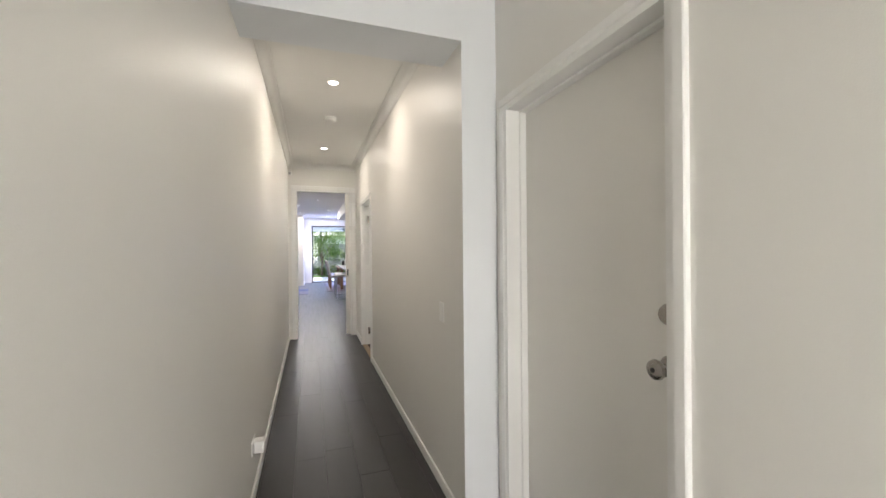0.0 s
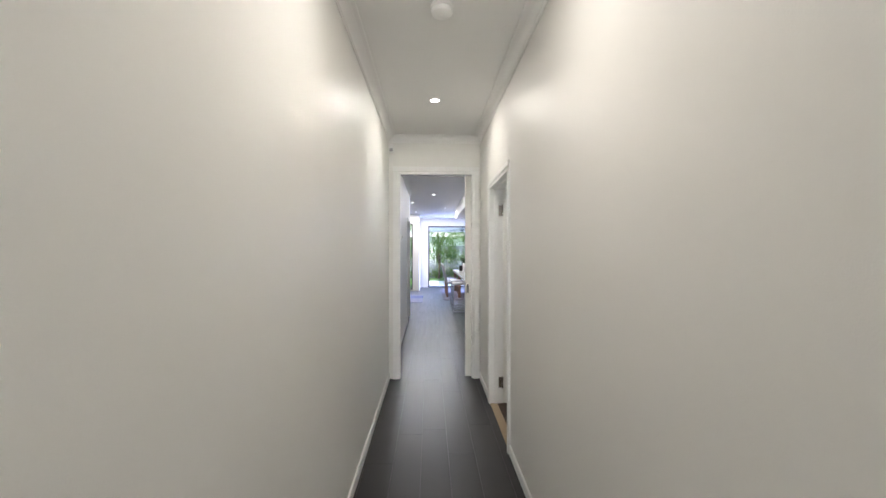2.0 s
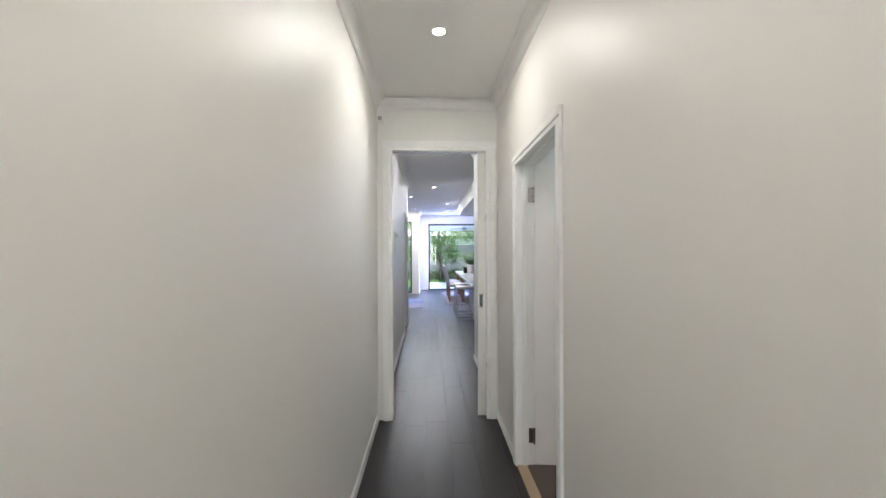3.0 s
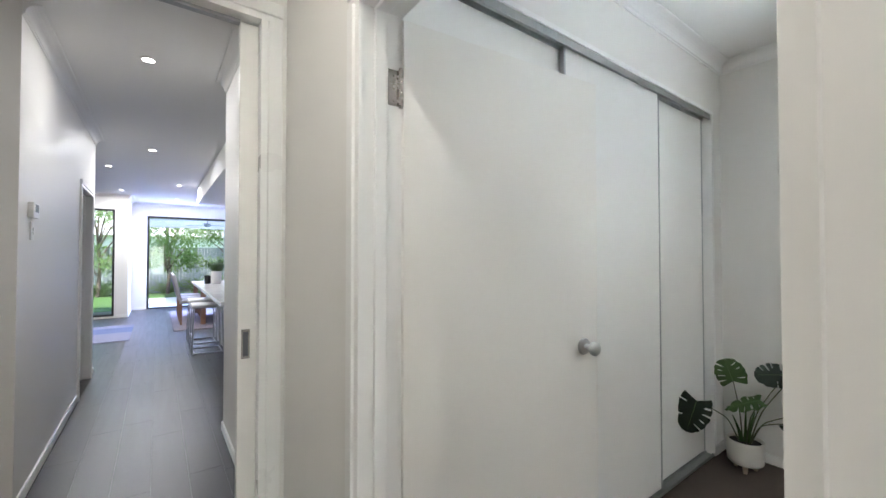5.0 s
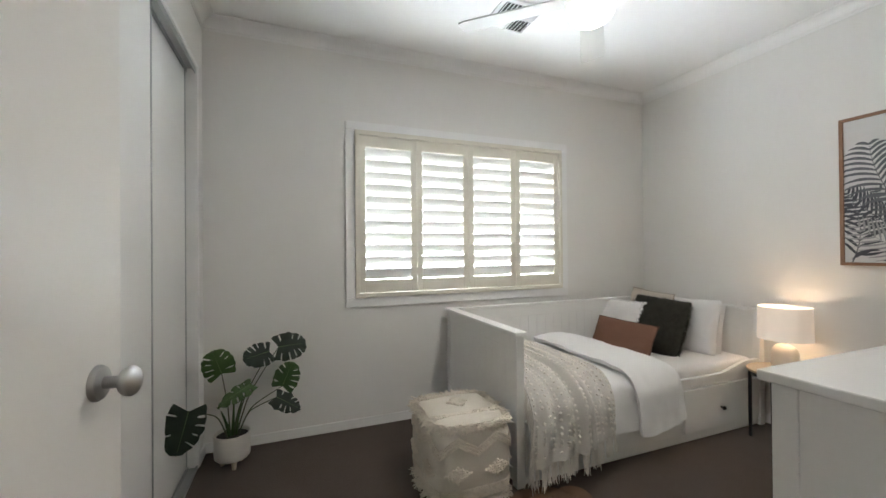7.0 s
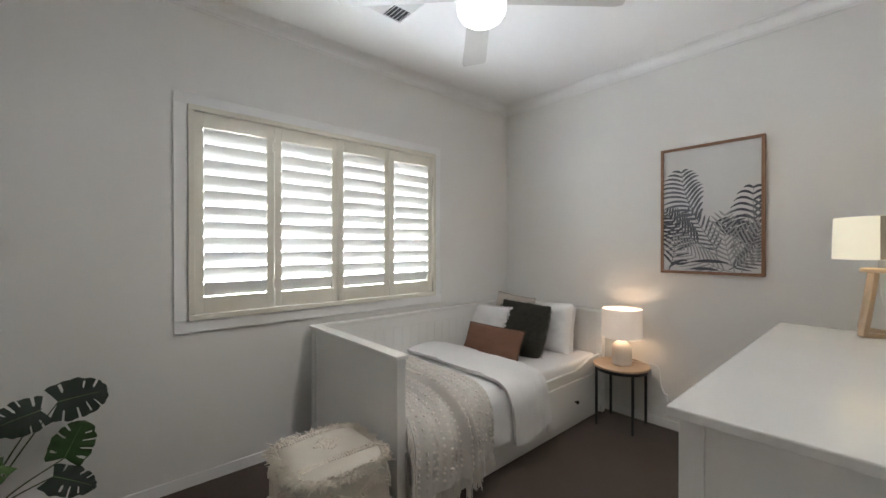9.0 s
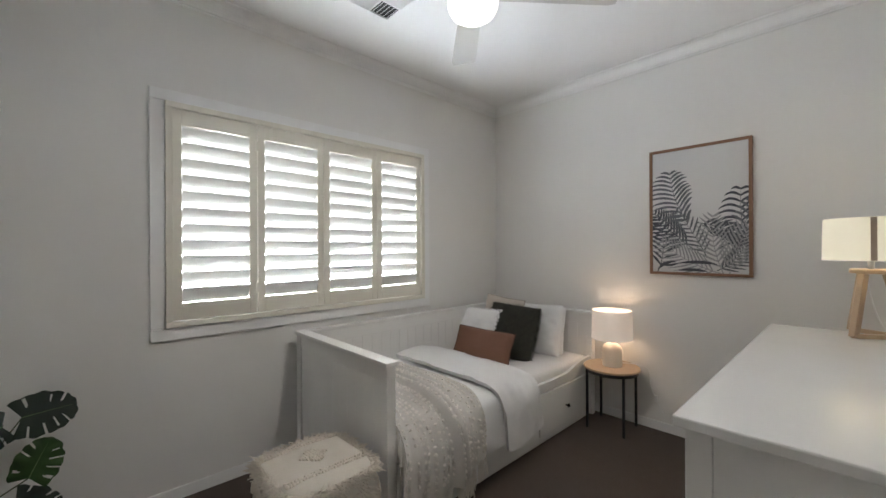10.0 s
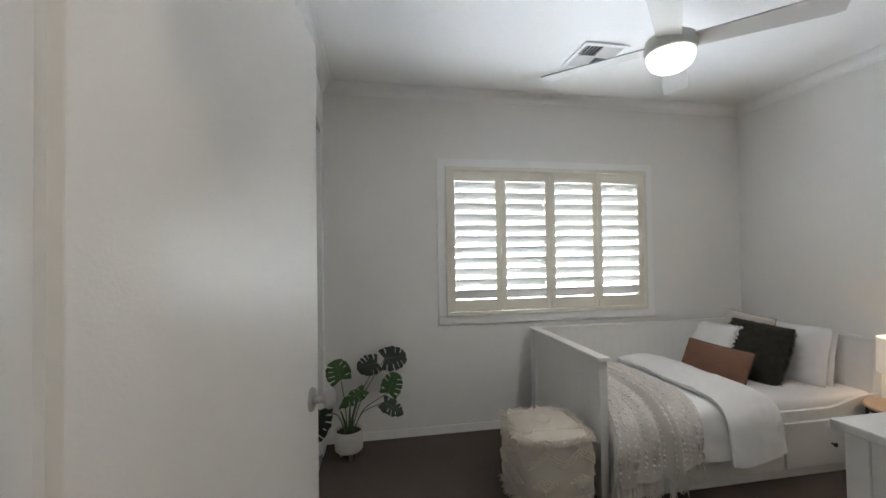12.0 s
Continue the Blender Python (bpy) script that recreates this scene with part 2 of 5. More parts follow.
# ---- the large structure ----
H = CEIL + 0.0
setting("wall_hall_left", wall_bm("x", -0.66, -0.55, -1.4, 7.26, 0, H), M_WALL, "long plain warm-white painted hallway wall", "wall")
setting("wall_hall_right", wall_bm("x", 0.495, 0.605, 2.424, 7.15, 0, H, [(5.52, 6.42, -1, 2.07)]), M_WALL,
        "warm-white painted hallway wall with a bedroom doorway", "wall")
setting("wall_hall_end", wall_bm("y", 7.15, 7.26, -0.55, 0.605, 0, H, [(-0.44, 0.415, -1, 2.355)]), M_WALL,
        "white painted end wall with a tall cased opening", "wall")
setting("wall_entry_right", wall_bm("x", 0.685, 0.825, -1.4, 2.42, 0, H, [(1.38, 2.312, -1, 2.10)]), M_WALL,
        "warm-white painted entry wall with a closed door", "wall")
setting("wall_entry_back", wall_bm("y", -1.5, -1.4, -0.66, 0.825, 0, H, [(-0.37, 0.53, -1, 2.1)]), M_WALL, "plain painted wall closing the entry", "wall")
setting("wall_pier", boxes((0.605, 0.825, 2.424, 2.62, 0, H), (0.495, 0.825, 2.42, 2.424, 0, H)), M_PIER, "white painted pier between entry and hallway", "wall")
setting("beam", boxes((-0.55, 0.495, 2.42, 2.72, 2.45, H)), M_PIER, "dropped white plaster beam across the hallway", "beam")
setting("wall_bedroom_south", wall_bm("y", 2.686, 2.785, 0.605, 3.55, 0, H), M_WALL, "warm-white painted bedroom wall with a framed print", "wall")
WIN = (3.775, 5.575, 0.935, 2.145)
setting("wall_bedroom_window", wall_bm("x", 3.35, 3.55, 2.785, 7.26, 0, H, [WIN]), M_WALL, "warm-white painted bedroom wall with a window", "wall")
setting("wall_robe_front", wall_bm("y", 6.525, 6.615, 0.605, 3.35, 0, H, [(0.68, 3.175, -1, 2.36)]), M_WALL,
        "painted wall framing the built-in wardrobe", "wall")
setting("wall_robe_back", wall_bm("y", 7.15, 7.26, 0.605, 3.35, 0, H), M_WALL, "plain wall at the back of the wardrobe", "wall")
# beyond the tall opening
setting("wall_corridor_right", wall_bm("x", 0.50, 0.61, 7.26, 9.0, 0, H), M_WALL, "white painted corridor wall beside the kitchen", "wall")
setting("wall_corridor_left", wall_bm("x", -0.65, -0.54, 8.48, 11.5, 0, H, [(10.55, 11.35, -1, 2.07)]), M_WALL,
        "white painted corridor wall with a doorway and switches", "wall")
setting("wall_side_return", wall_bm("y", 8.48, 8.59, -2.2, -0.65, 0, H), M_WALL, "white painted return wall of the side passage", "wall")
setting("wall_side_near", wall_bm("y", 7.15, 7.26, -2.2, -0.66, 0, H), M_WALL, "plain wall of the side passage", "wall")
setting("wall_side_end", wall_bm("x", -2.3, -2.2, 7.15, 8.59, 0, H), M_WALL, "plain wall closing the side passage", "wall")
setting("wall_wc_room", boxes((-2.2, -2.1, 8.59, 11.5, 0, H)), M_WALL, "plain wall of the side room", "wall")
setting("wall_living_near", wall_bm("y", 11.5, 11.61, -3.6, -0.54, 0, H), M_WALL, "white painted living room wall", "wall")
setting("wall_living_left", wall_bm("x", -3.7, -3.6, 11.5, 16.75, 0, H), M_WALL, "white painted living room side wall", "wall")
setting("wall_living_window", wall_bm("y", 16.75, 16.87, -3.7, -0.46, 0, H, [(-2.6, -0.70, 0.04, 2.42)]), M_WALL,
        "white painted living wall with a tall window", "wall")
setting("wall_living_return", wall_bm("x", -0.58, -0.46, 16.87, 18.1, 0, H), M_WALL, "white painted return wall beside the garden door", "wall")
setting("wall_garden", wall_bm("y", 18.1, 18.22, -0.58, 4.6, 0, H, [(-0.15, 2.85, -1, 2.42)]), M_WALL, "white painted wall with wide garden doors", "wall")
setting("wall_kitchen_right", wall_bm("x", 4.6, 4.7, 8.9, 18.22, 0, H), M_WALL, "white painted kitchen wall", "wall")
setting("wall_kitchen_near", wall_bm("y", 8.9, 9.0, 0.61, 4.7, 0, H), M_WALL, "white painted kitchen wall", "wall")
setting("kitchen_bulkhead", boxes((0.72, 4.6, 9.0, 14.9, 2.45, H - 0.004)), M_CEIL, "dropped white plaster bulkhead over the kitchen", "bulkhead")
setting("ceiling", boxes((-3.7, 4.7, -1.5, 18.22, H, H + 0.15)), M_CEIL, "flat white painted plaster ceiling", "ceiling")
setting("floor_slab", boxes((-3.7, 4.7, -1.5, 18.3, -0.2, -0.012)), M_JOINT, "dark slab under the floor boards", "floor")
setting("carpet", boxes((0.56, 3.35, 2.785, 7.15, -0.012, 0.004)), M_CARPET, "taupe-brown textured bedroom carpet", "carpet")
setting("side_tiles", boxes((-2.2, -0.56, 7.26, 8.48, -0.012, 0.001)), M_TILE, "beige ceramic tiles of the side passage", "floor")
setting("threshold", bbox(0.492, 0.56, 5.54, 6.40, -0.01, 0.007, 0.003), mat("oak_strip", (0.36, 0.26, 0.16), 0.5, vary=0.1, scale=20),
        "oak threshold strip between boards and carpet", "threshold")


def baseboard(x0, x1, y0, y1, h=0.068):
    setting("baseboard", bbox(x0, x1, y0, y1, 0.0, h, 0.004, 2), M_TRIM, "low white enamelled skirting board", "baseboard")


B = 0.013
for row in ((-0.55, -0.55 + B, -1.4, 7.15), (0.495 - B, 0.495, 2.42, 5.48), (0.495 - B, 0.495, 6.45, 7.15), (0.685 - B, 0.685, -1.4, 1.335),
            (0.685 - B, 0.685, 2.358, 2.42), (0.495 - B, 0.685 - B, 2.42 - B, 2.42), (3.35 - B, 3.35, 2.785, 6.525), (0.605, 3.35 - B, 2.785, 2.785 + B),
            (0.605, 0.605 + B, 2.785 + B, 5.46), (3.19, 3.35 - B, 6.525 - B, 6.525), (0.50 - B, 0.50, 7.26, 9.0), (-0.54, -0.54 + B, 8.48, 10.48),
            (-0.66, -0.54 + B, 8.48 - B, 8.48), (-2.2, -0.66, 8.48 - B, 8.48), (-0.54, -0.54 + B, 11.42, 11.61), (-0.7, -0.46, 16.75 - B, 16.75),
            (-0.46, -0.46 + B, 16.75, 18.1), (-0.46 + B, -0.22, 18.1 - B, 18.1), (2.92, 4.6, 18.1 - B, 18.1), (0.5, 0.61, 9.0, 9.0 + B)):
    baseboard(*row)


def cornice(axis, u0, u1, wall, into):
    """A coved cornice along an axis, at a wall plane, into the room by the sign of into."""
    out = [(0, -0.078), (0.006, -0.078), (0.007, -0.068)]
    out += [(0.012 + 0.058 * (1 - math.cos(a)), -0.066 + 0.058 * math.sin(a)) for a in (0, 0.25, 0.5, 0.75, 1.0, 1.25, math.pi / 2)]
    out += [(0.076, -0.006), (0.078, -0.001), (0, -0.001)]
    bm = bmesh.new()
    prism(bm, [(wall + into * d, CEIL + z) for d, z in out], u0, u1, axis)
    setting("cornice", bm, M_CEIL, "white coved plaster cornice", "cornice")


for row in (("y", 2.72, 7.15, -0.55, 1), ("y", 2.72, 7.15, 0.495, -1), ("x", -0.55, 0.495, 7.15, -1), ("x", -0.55, 0.495, 2.72, 1),
            ("y", 2.785, 6.525, 3.35, -1), ("y", 2.785, 6.525, 0.605, 1), ("x", 0.605, 3.35, 2.785, 1), ("x", 0.605, 3.35, 6.525, -1),
            ("y", 7.26, 9.0, 0.50, -1), ("y", 8.48, 11.61, -0.54, 1), ("x", -3.6, -0.46, 16.75, -1), ("y", 16.75, 18.1, -0.46, 1),
            ("x", -0.46, 4.6, 18.1, -1), ("y", -1.4, 2.42, -0.55, 1), ("y", -1.4, 2.42, 0.685, -1), ("x", -0.55, 0.685, 2.42, -1)):
    cornice(*row)


def architrave(axis, plane, out, u0, u1, top, width=0.068, thick=0.019):
    """Two legs and a head round an opening, on one face of a wall."""
    e = 0.024
    steps = ((0.0, 0.0), (0.0, 0.62), (e, 0.66), (e + 0.004, 1.0), (width - 0.004, 1.0), (width, 0.8), (width, 0.0))
    for sg, u in ((-1, u0), (1, u1)):
        bm = bmesh.new()
        outline = [(u + sg * d, plane + out * thick * k) for d, k in steps]
        prism(bm, [(b, a) for a, b in outline] if axis == "x" else outline, 0, top, "z")
        setting("trim", bm, M_TRIM, "white enamelled door architrave", "trim")
    bm = bmesh.new()
    outline = [(plane + out * thick * k, top + d) for d, k in steps]
    prism(bm, outline, u0 - width, u1 + width, "y" if axis == "x" else "x")
    setting("trim", bm, M_TRIM, "white enamelled door architrave", "trim")


def lining(axis, a0, a1, u0, u1, top, t=0.02, stop=None):
    """The jambs and head that line an opening, with a door stop."""
    rows = [(u0 - t, u0, 0, top, a0, a1), (u1, u1 + t, 0, top, a0, a1), (u0 - t, u1 + t, top, top + t, a0, a1)]
    if stop:
        rows += [(u0, u0 + 0.012, 0, top, *stop), (u1 - 0.012, u1, 0, top, *stop), (u0 + 0.012, u1 - 0.012, top - 0.012, top, *stop)]
    for k, (ua, ub, za, zb, b0, b1) in enumerate(rows):
        setting("door_lining" if k < 3 else "door_stop", bbox(*((b0, b1, ua, ub, za, zb) if axis == "x" else (ua, ub, b0, b1, za, zb)), 0.0015, 1), M_TRIM,
                "white enamelled door lining", "trim")


architrave("x", 0.495, -1, 5.545, 6.392, 2.05)
architrave("x", 0.605, 1, 5.530, 6.40, 2.05)
lining("x", 0.494, 0.606, 5.54, 6.40, 2.05, stop=(0.53, 0.565))
architrave("y", 7.15, -1, -0.42, 0.395, 2.335, 0.082)
lining("y", 7.149, 7.262, -0.42, 0.395, 2.335)
architrave("y", 7.26, 1, -0.42, 0.395, 2.335, 0.075)
architrave("x", 0.685, -1, 1.40, 2.292, 2.08, 0.062)
lining("x", 0.684, 0.826, 1.40, 2.292, 2.08, stop=(0.744, 0.778))
architrave("x", -0.54, 1, 10.57, 11.33, 2.05)
lining("x", -0.651, -0.539, 10.57, 11.33, 2.05, stop=(-0.62, -0.59))


def knob(parent, material, base, axis_sign, r=0.0265, proud=0.066):
    """A round passage knob with its rose, proud of a leaf along local y."""
    s = axis_sign
    bm = bmesh.new()
    prof = [(0.031, 0), (0.031, 0.004), (0.028, 0.009), (0.014, 0.012)]
    lathe(bm, [(a, s * h) for a, h in prof], base, 28, "y")
    rose = part("rose", bm, material, parent, "", True)
    bm = bmesh.new()
    prof = [(0.011, 0.010), (0.0105, 0.030), (0.014, 0.036)]
    prof += [(0.014 + (r - 0.014) * math.sin(a), 0.036 + (proud - 0.036) * (1 - math.cos(a)) / 2) for a in (0.5, 0.9, 1.3, 1.6)]
    prof += [(r * math.sin(a), 0.036 + (proud - 0.036) * (1 - math.cos(a)) / 2) for a in (1.8, 2.2, 2.6, 2.9, 3.08)]
    lathe(bm, [(a, s * h) for a, h in prof], base, 28, "y")
    return rose, part("knob", bm, material, parent, "", True)


M_NICKEL = mat("brushed_nickel", (0.46, 0.43, 0.40), 0.26, 1.0, vary=0.06, scale=40)
# the open bedroom door
door_1 = thing("door_1", "white flush bedroom door standing open with satin knob", "door", kind="structure")
door_1.matrix_world = pose(0.612, 6.386, 0, 0, 0, -5.7)
part("door_leaf", bbox(0.003, 0.818, 0.0, 0.036, 0.012, 2.04, 0.002), M_DOOR, door_1)
knob(door_1, M_CHROME, (0.738, 0.0, 1.042), -1)
knob(door_1, M_CHROME, (0.738, 0.036, 1.042), 1)
for z in (0.205, 1.845):
    bm = bmesh.new()
    tube(bm, [(-0.004, 0.004, z - 0.05), (-0.004, 0.004, z + 0.05)], 0.008, 12)
    for k in (-0.052, 0.052):
        tube(bm, [(-0.004, 0.004, z + k - 0.004), (-0.004, 0.004, z + k + 0.004)], 0.0055, 10)
    box(bm, -0.040, -0.004, 0.0085, 0.0115, z - 0.05, z + 0.05)
    box(bm, 0.0, 0.0032, 0.004, 0.034, z - 0.05, z + 0.05)
    for k in (-0.035, 0.0, 0.035):
        tube(bm, [(-0.022, 0.0086, z + k), (-0.022, 0.0068, z + k)], 0.004, 8)
    part("hinge", bm, M_NICKEL, door_1, "worn steel butt hinge", True)

# the closed entry-side door
door_2 = thing("door_2", "white flush door closed, with knob and deadbolt", "door", kind="structure")
part("door_leaf", bbox(0.780, 0.818, 1.403, 2.289, 0.008, 2.077, 0.002), M_DOOR, door_2)
KY = 1.480
bm = bmesh.new()
lathe(bm, [(0.034, 0.7800), (0.034, 0.7750), (0.029, 0.7680), (0.013, 0.7650), (0.012, 0.7440), (0.018, 0.7380), (0.027, 0.7320), (0.030, 0.7240), (0.028, 0.7150), (0.020, 0.7100), (0.0085, 0.7092)],
      (0, KY, 1.047), 28, "x")
lock = part("knob", bm, M_NICKEL, door_2, "brushed nickel keyed knob", True)
bm = bmesh.new()
lathe(bm, [(0.0078, 0.7095), (0.0072, 0.7075), (0.002, 0.7070)], (0, KY, 1.047), 14, "x")
part("keyhole", bm, M_BLACK, lock)
bm = bmesh.new()
lathe(bm, [(0.034, 0.7800), (0.033, 0.7720), (0.029, 0.7640), (0.022, 0.7560), (0.010, 0.7540)], (0, KY, 1.205), 28, "x")
part("deadbolt", bm, M_NICKEL, door_2, "round nickel deadbolt", True)

# the sliding door in its pocket
pocket = thing("door_3", "white sliding pocket door almost fully drawn back", "door", kind="structure")
part("door_leaf", bbox(0.325, 0.394, 7.187, 7.223, 0.012, 2.325, 0.002), M_DOOR, pocket)
bm = boxes((0.338, 0.369, 7.1845, 7.1875, 0.965, 0.975), (0.338, 0.369, 7.1845, 7.1875, 1.072, 1.082), (0.338, 0.344, 7.1845, 7.1875, 0.975, 1.072),
           (0.363, 0.369, 7.1845, 7.1875, 0.975, 1.072))
pull = part("flush_pull", bm, M_NICKEL, pocket, "satin chrome flush pull")
# flat plate; the hollow's shade is put into its dark colour
part("recess", boxes((0.344, 0.363, 7.1857, 7.1869, 0.975, 1.072)), mat("shaded_steel", (0.12, 0.12, 0.13), 0.45, 0.6), pull)
bm = boxes((-0.42, 0.325, 7.19, 7.22, 2.322, 2.3345))
setting("pocket_track", bm, M_ALU, "grey sliding door track in the opening head", "track")

# a glazed front door behind the start of the walk lets day into the entry
front = thing("door_4", "glazed white front door closing the entry", "door", kind="structure")
for r in ((-0.37, 0.53, 2.02, 2.1), (-0.37, 0.53, 0.0, 0.12), (-0.37, -0.28, 0.12, 2.02), (0.44, 0.53, 0.12, 2.02)):
    part("door_frame", boxes((r[0], r[1], -1.47, -1.43, r[2], r[3])), M_DOOR, front)
o = part("pane", boxes((-0.28, 0.44, -1.454, -1.448, 0.12, 2.02)), M_GLASS, front)
o.visible_shadow = False
# ---- built-in wardrobe ----
robe = thing("wardrobe", "built-in wardrobe with three white sliding doors in aluminium tracks", "wardrobe")


def robe_door(x0, x1, y, name="sliding_door"):
    d = part(name, bbox(x0, x1, y, y + 0.018, 0.024, 2.335, 0.0015), M_ROBE, robe)
    for a, b in ((x0 - 0.004, x0 + 0.007), (x1 - 0.007, x1 + 0.004)):
        part("edge_strip", bbox(a, b, y - 0.004, y + 0.022, 0.022, 2.337, 0.0015), M_ALU, d)
    return d


robe_door(0.70, 1.60, 6.577)
robe_door(1.552, 2.45, 6.543)
robe_door(2.40, 3.155, 6.577)
part("head_track", boxes((0.68, 3.175, 6.521, 6.527, 2.326, 2.362), (0.68, 3.175, 6.527, 6.613, 2.352, 2.3595), (0.68, 3.175, 6.567, 6.570, 2.33, 2.352)), M_ALU, robe, "aluminium head track")
part("floor_track", boxes((0.68, 3.175, 6.521, 6.613, 0.004, 0.012), (0.68, 3.175, 6.521, 6.531, 0.012, 0.022), (0.68, 3.175, 6.567, 6.571, 0.012, 0.022)), M_ALU, robe, "aluminium floor track")
part("jamb", bbox(3.160, 3.19, 6.513, 6.617, 0.004, 2.36, 0.002), M_TRIM, robe)
part("jamb", bbox(0.665, 0.695, 6.513, 6.617, 0.004, 2.36, 0.002), M_TRIM, robe)
part("head_trim", bbox(0.665, 3.19, 6.512, 6.521, 2.362, 2.385, 0.002), M_TRIM, robe)

# ---- bedroom window and shutters ----
window_1 = thing("window_1", "bedroom window with white casing and clear glass", "window", kind="structure")
y0, y1, z0, z1 = WIN
bm = bmesh.new()
for r in ((3.332, 3.35, y0 - 0.066, y1 + 0.066, z1, z1 + 0.062), (3.332, 3.35, y0 - 0.066, y1 + 0.066, z0 - 0.068, z0), (3.332, 3.35, y0 - 0.066, y0, z0, z1),
          (3.332, 3.35, y1, y1 + 0.066, z0, z1)):
    box(bm, *r)
part("casing", bevelled(bm, 0.003), M_TRIM, window_1)
bm = boxes((3.47, 3.51, y0, y1, z0, z0 + 0.04), (3.47, 3.51, y0, y1, z1 - 0.04, z1), (3.47, 3.51, y0, y0 + 0.04, z0 + 0.04, z1 - 0.04),
           (3.47, 3.51, y1 - 0.04, y1, z0 + 0.04, z1 - 0.04), (3.47, 3.51, 4.65, 4.70, z0 + 0.04, z1 - 0.04))
part("window_frame", bm, M_TRIM, window_1)
for a, b in ((y0 + 0.04, 4.65), (4.70, y1 - 0.04)):
    pane = part("pane", boxes((3.488, 3.494, a, b, z0 + 0.04, z1 - 0.04)), M_GLASS, window_1)
    pane.visible_shadow = False
shutter_frame = thing("shutter_frame", "frame of the plantation shutters in the window, toned cream for shade", "shutter frame")
F = 0.032
for nm, r in (("head", (y0, y1, z1 - F, z1)), ("sill", (y0, y1, z0, z0 + F)), ("jamb", (y0, y0 + F, z0 + F, z1 - F)), ("jamb", (y1 - F, y1, z0 + F, z1 - F))):
    part(nm, bbox(3.316, 3.40, *r, 0.003), M_SHUT, shutter_frame)


def shutter():
    """One shutter leaf, 0.43 wide, hung at its y = 0 edge, with eleven louvres tilted up into the room."""
    s = thing("plantation_shutter", "plantation shutter toned cream for shade, with louvres tilted half shut", "shutter", "window shutters")
    w, h = 0.431, z1 - z0 - 2 * F - 0.0035
    st = 0.043
    for a, b in ((0, st), (w - st, w)):
        part("stile", bbox(-0.013, 0.013, a, b, 0, h, 0.002), M_SHUT, s)
    part("top_rail", bbox(-0.013, 0.013, st, w - st, h - 0.085, h, 0.002), M_SHUT, s)
    part("bottom_rail", bbox(-0.013, 0.013, st, w - st, 0, 0.092, 0.002), M_SHUT, s)
    n, tilt = 11, radians(64)
    pitch = (h - 0.085 - 0.092) / n
    me = None
    for k in range(n):
        if me is None:
            bm = bmesh.new()
            prism(bm, [(0.0460 * math.cos(a), 0.0050 * math.sin(a)) for a in [2 * math.pi * j / 14 for j in range(14)]], st + 0.001, w - st - 0.001, "y")
            ob = part("louvre", bm, M_LOUVRE, s, "", True)
            me = ob.data
        else:
            ob = new("louvre", me)
            ob.parent = s
        ob.matrix_basis = pose(0, 0, 0.092 + pitch * (k + 0.5), 0, 0, 0) @ Matrix.Rotation(tilt, 4, "Y")
    for z in (0.12, h - 0.16):
        part("hinge", bbox(-0.020, -0.012, -0.006, 0.010, z, z + 0.06, 0.001), M_SHUT, s)
    return s


first = shutter()
zs = z0 + F + 0.002
first.matrix_world = pose(3.345, y0 + F + 0.002, zs)
for k in range(1, 4):
    copy_thing(first, pose(3.345, y0 + F + 0.002 + k * (0.431 + 0.003), zs))
# bright open air beyond the bedroom window
M_AIR = glow("bright_open_air", (0.95, 0.98, 1.0), 3.6)
tagged(part("backdrop", boxes((6.0, 6.02, 1.2, 8.2, -0.2, 5.0)), M_AIR), "pale overexposed daylight beyond the bedroom window", "backdrop", "", "structure")
# ---- daybed ----
M_BED = mat("white_furniture_paint", (0.80, 0.79, 0.76), 0.38, vary=0.02, scale=4, bump=0.0003, bump_scale=90)
M_LINEN = mat("white_cotton", (0.82, 0.81, 0.80), 0.9, vary=0.03, scale=9, bump=0.0009, bump_scale=420, fine=0.03, spec=0.15)
M_SHEET = mat("white_sheet", (0.80, 0.78, 0.76), 0.9, vary=0.03, scale=7, bump=0.0007, bump_scale=300, fine=0.03, spec=0.15)
M_THROW = mat("oatmeal_weave", (0.61, 0.58, 0.53), 0.95, vary=0.06, scale=8, bump=0.002, bump_scale=380, fine=0.12, spec=0.1)
M_TUFT = mat("cream_wool_tuft", (0.74, 0.70, 0.635), 0.95, vary=0.08, scale=30, bump=0.002, bump_scale=500, fine=0.10, spec=0.1)
M_POUF = mat("natural_cotton_weave", (0.66, 0.605, 0.52), 0.95, vary=0.06, scale=7, bump=0.002, bump_scale=340, fine=0.12, spec=0.1)
M_POUFT = mat("ivory_cotton_loops", (0.74, 0.675, 0.575), 0.95, vary=0.08, scale=30, bump=0.002, bump_scale=500, fine=0.10, spec=0.1)
M_BROWN = mat("tan_suede", (0.215, 0.112, 0.076), 0.8, vary=0.1, scale=9, bump=0.0008, bump_scale=220, fine=0.08, spec=0.25)
M_FUR = mat("charcoal_green_fur", (0.060, 0.058, 0.048), 0.95, vary=0.35, scale=28, bump=0.006, bump_scale=160, fine=0.35, spec=0.1)
M_BEIGE = mat("beige_linen", (0.62, 0.56, 0.50), 0.9, vary=0.04, scale=10, bump=0.0009, bump_scale=420, fine=0.05, spec=0.15)
M_OAK = mat("pale_oak", (0.50, 0.36, 0.235), 0.45, vary=0.10, scale=3, bump=0.0004, bump_scale=40, fine=0.10, stretch=(1, 9, 1))
M_KNOBB = mat("dark_bronze", (0.03, 0.026, 0.022), 0.35, 0.8, vary=0.1, scale=50)

BX0, BX1, BY0, BY1, BT = 2.262, 3.25, 2.80, 4.862, 0.833
bed = thing("daybed", "white-painted wooden daybed with panelled ends and storage drawers", "bed")


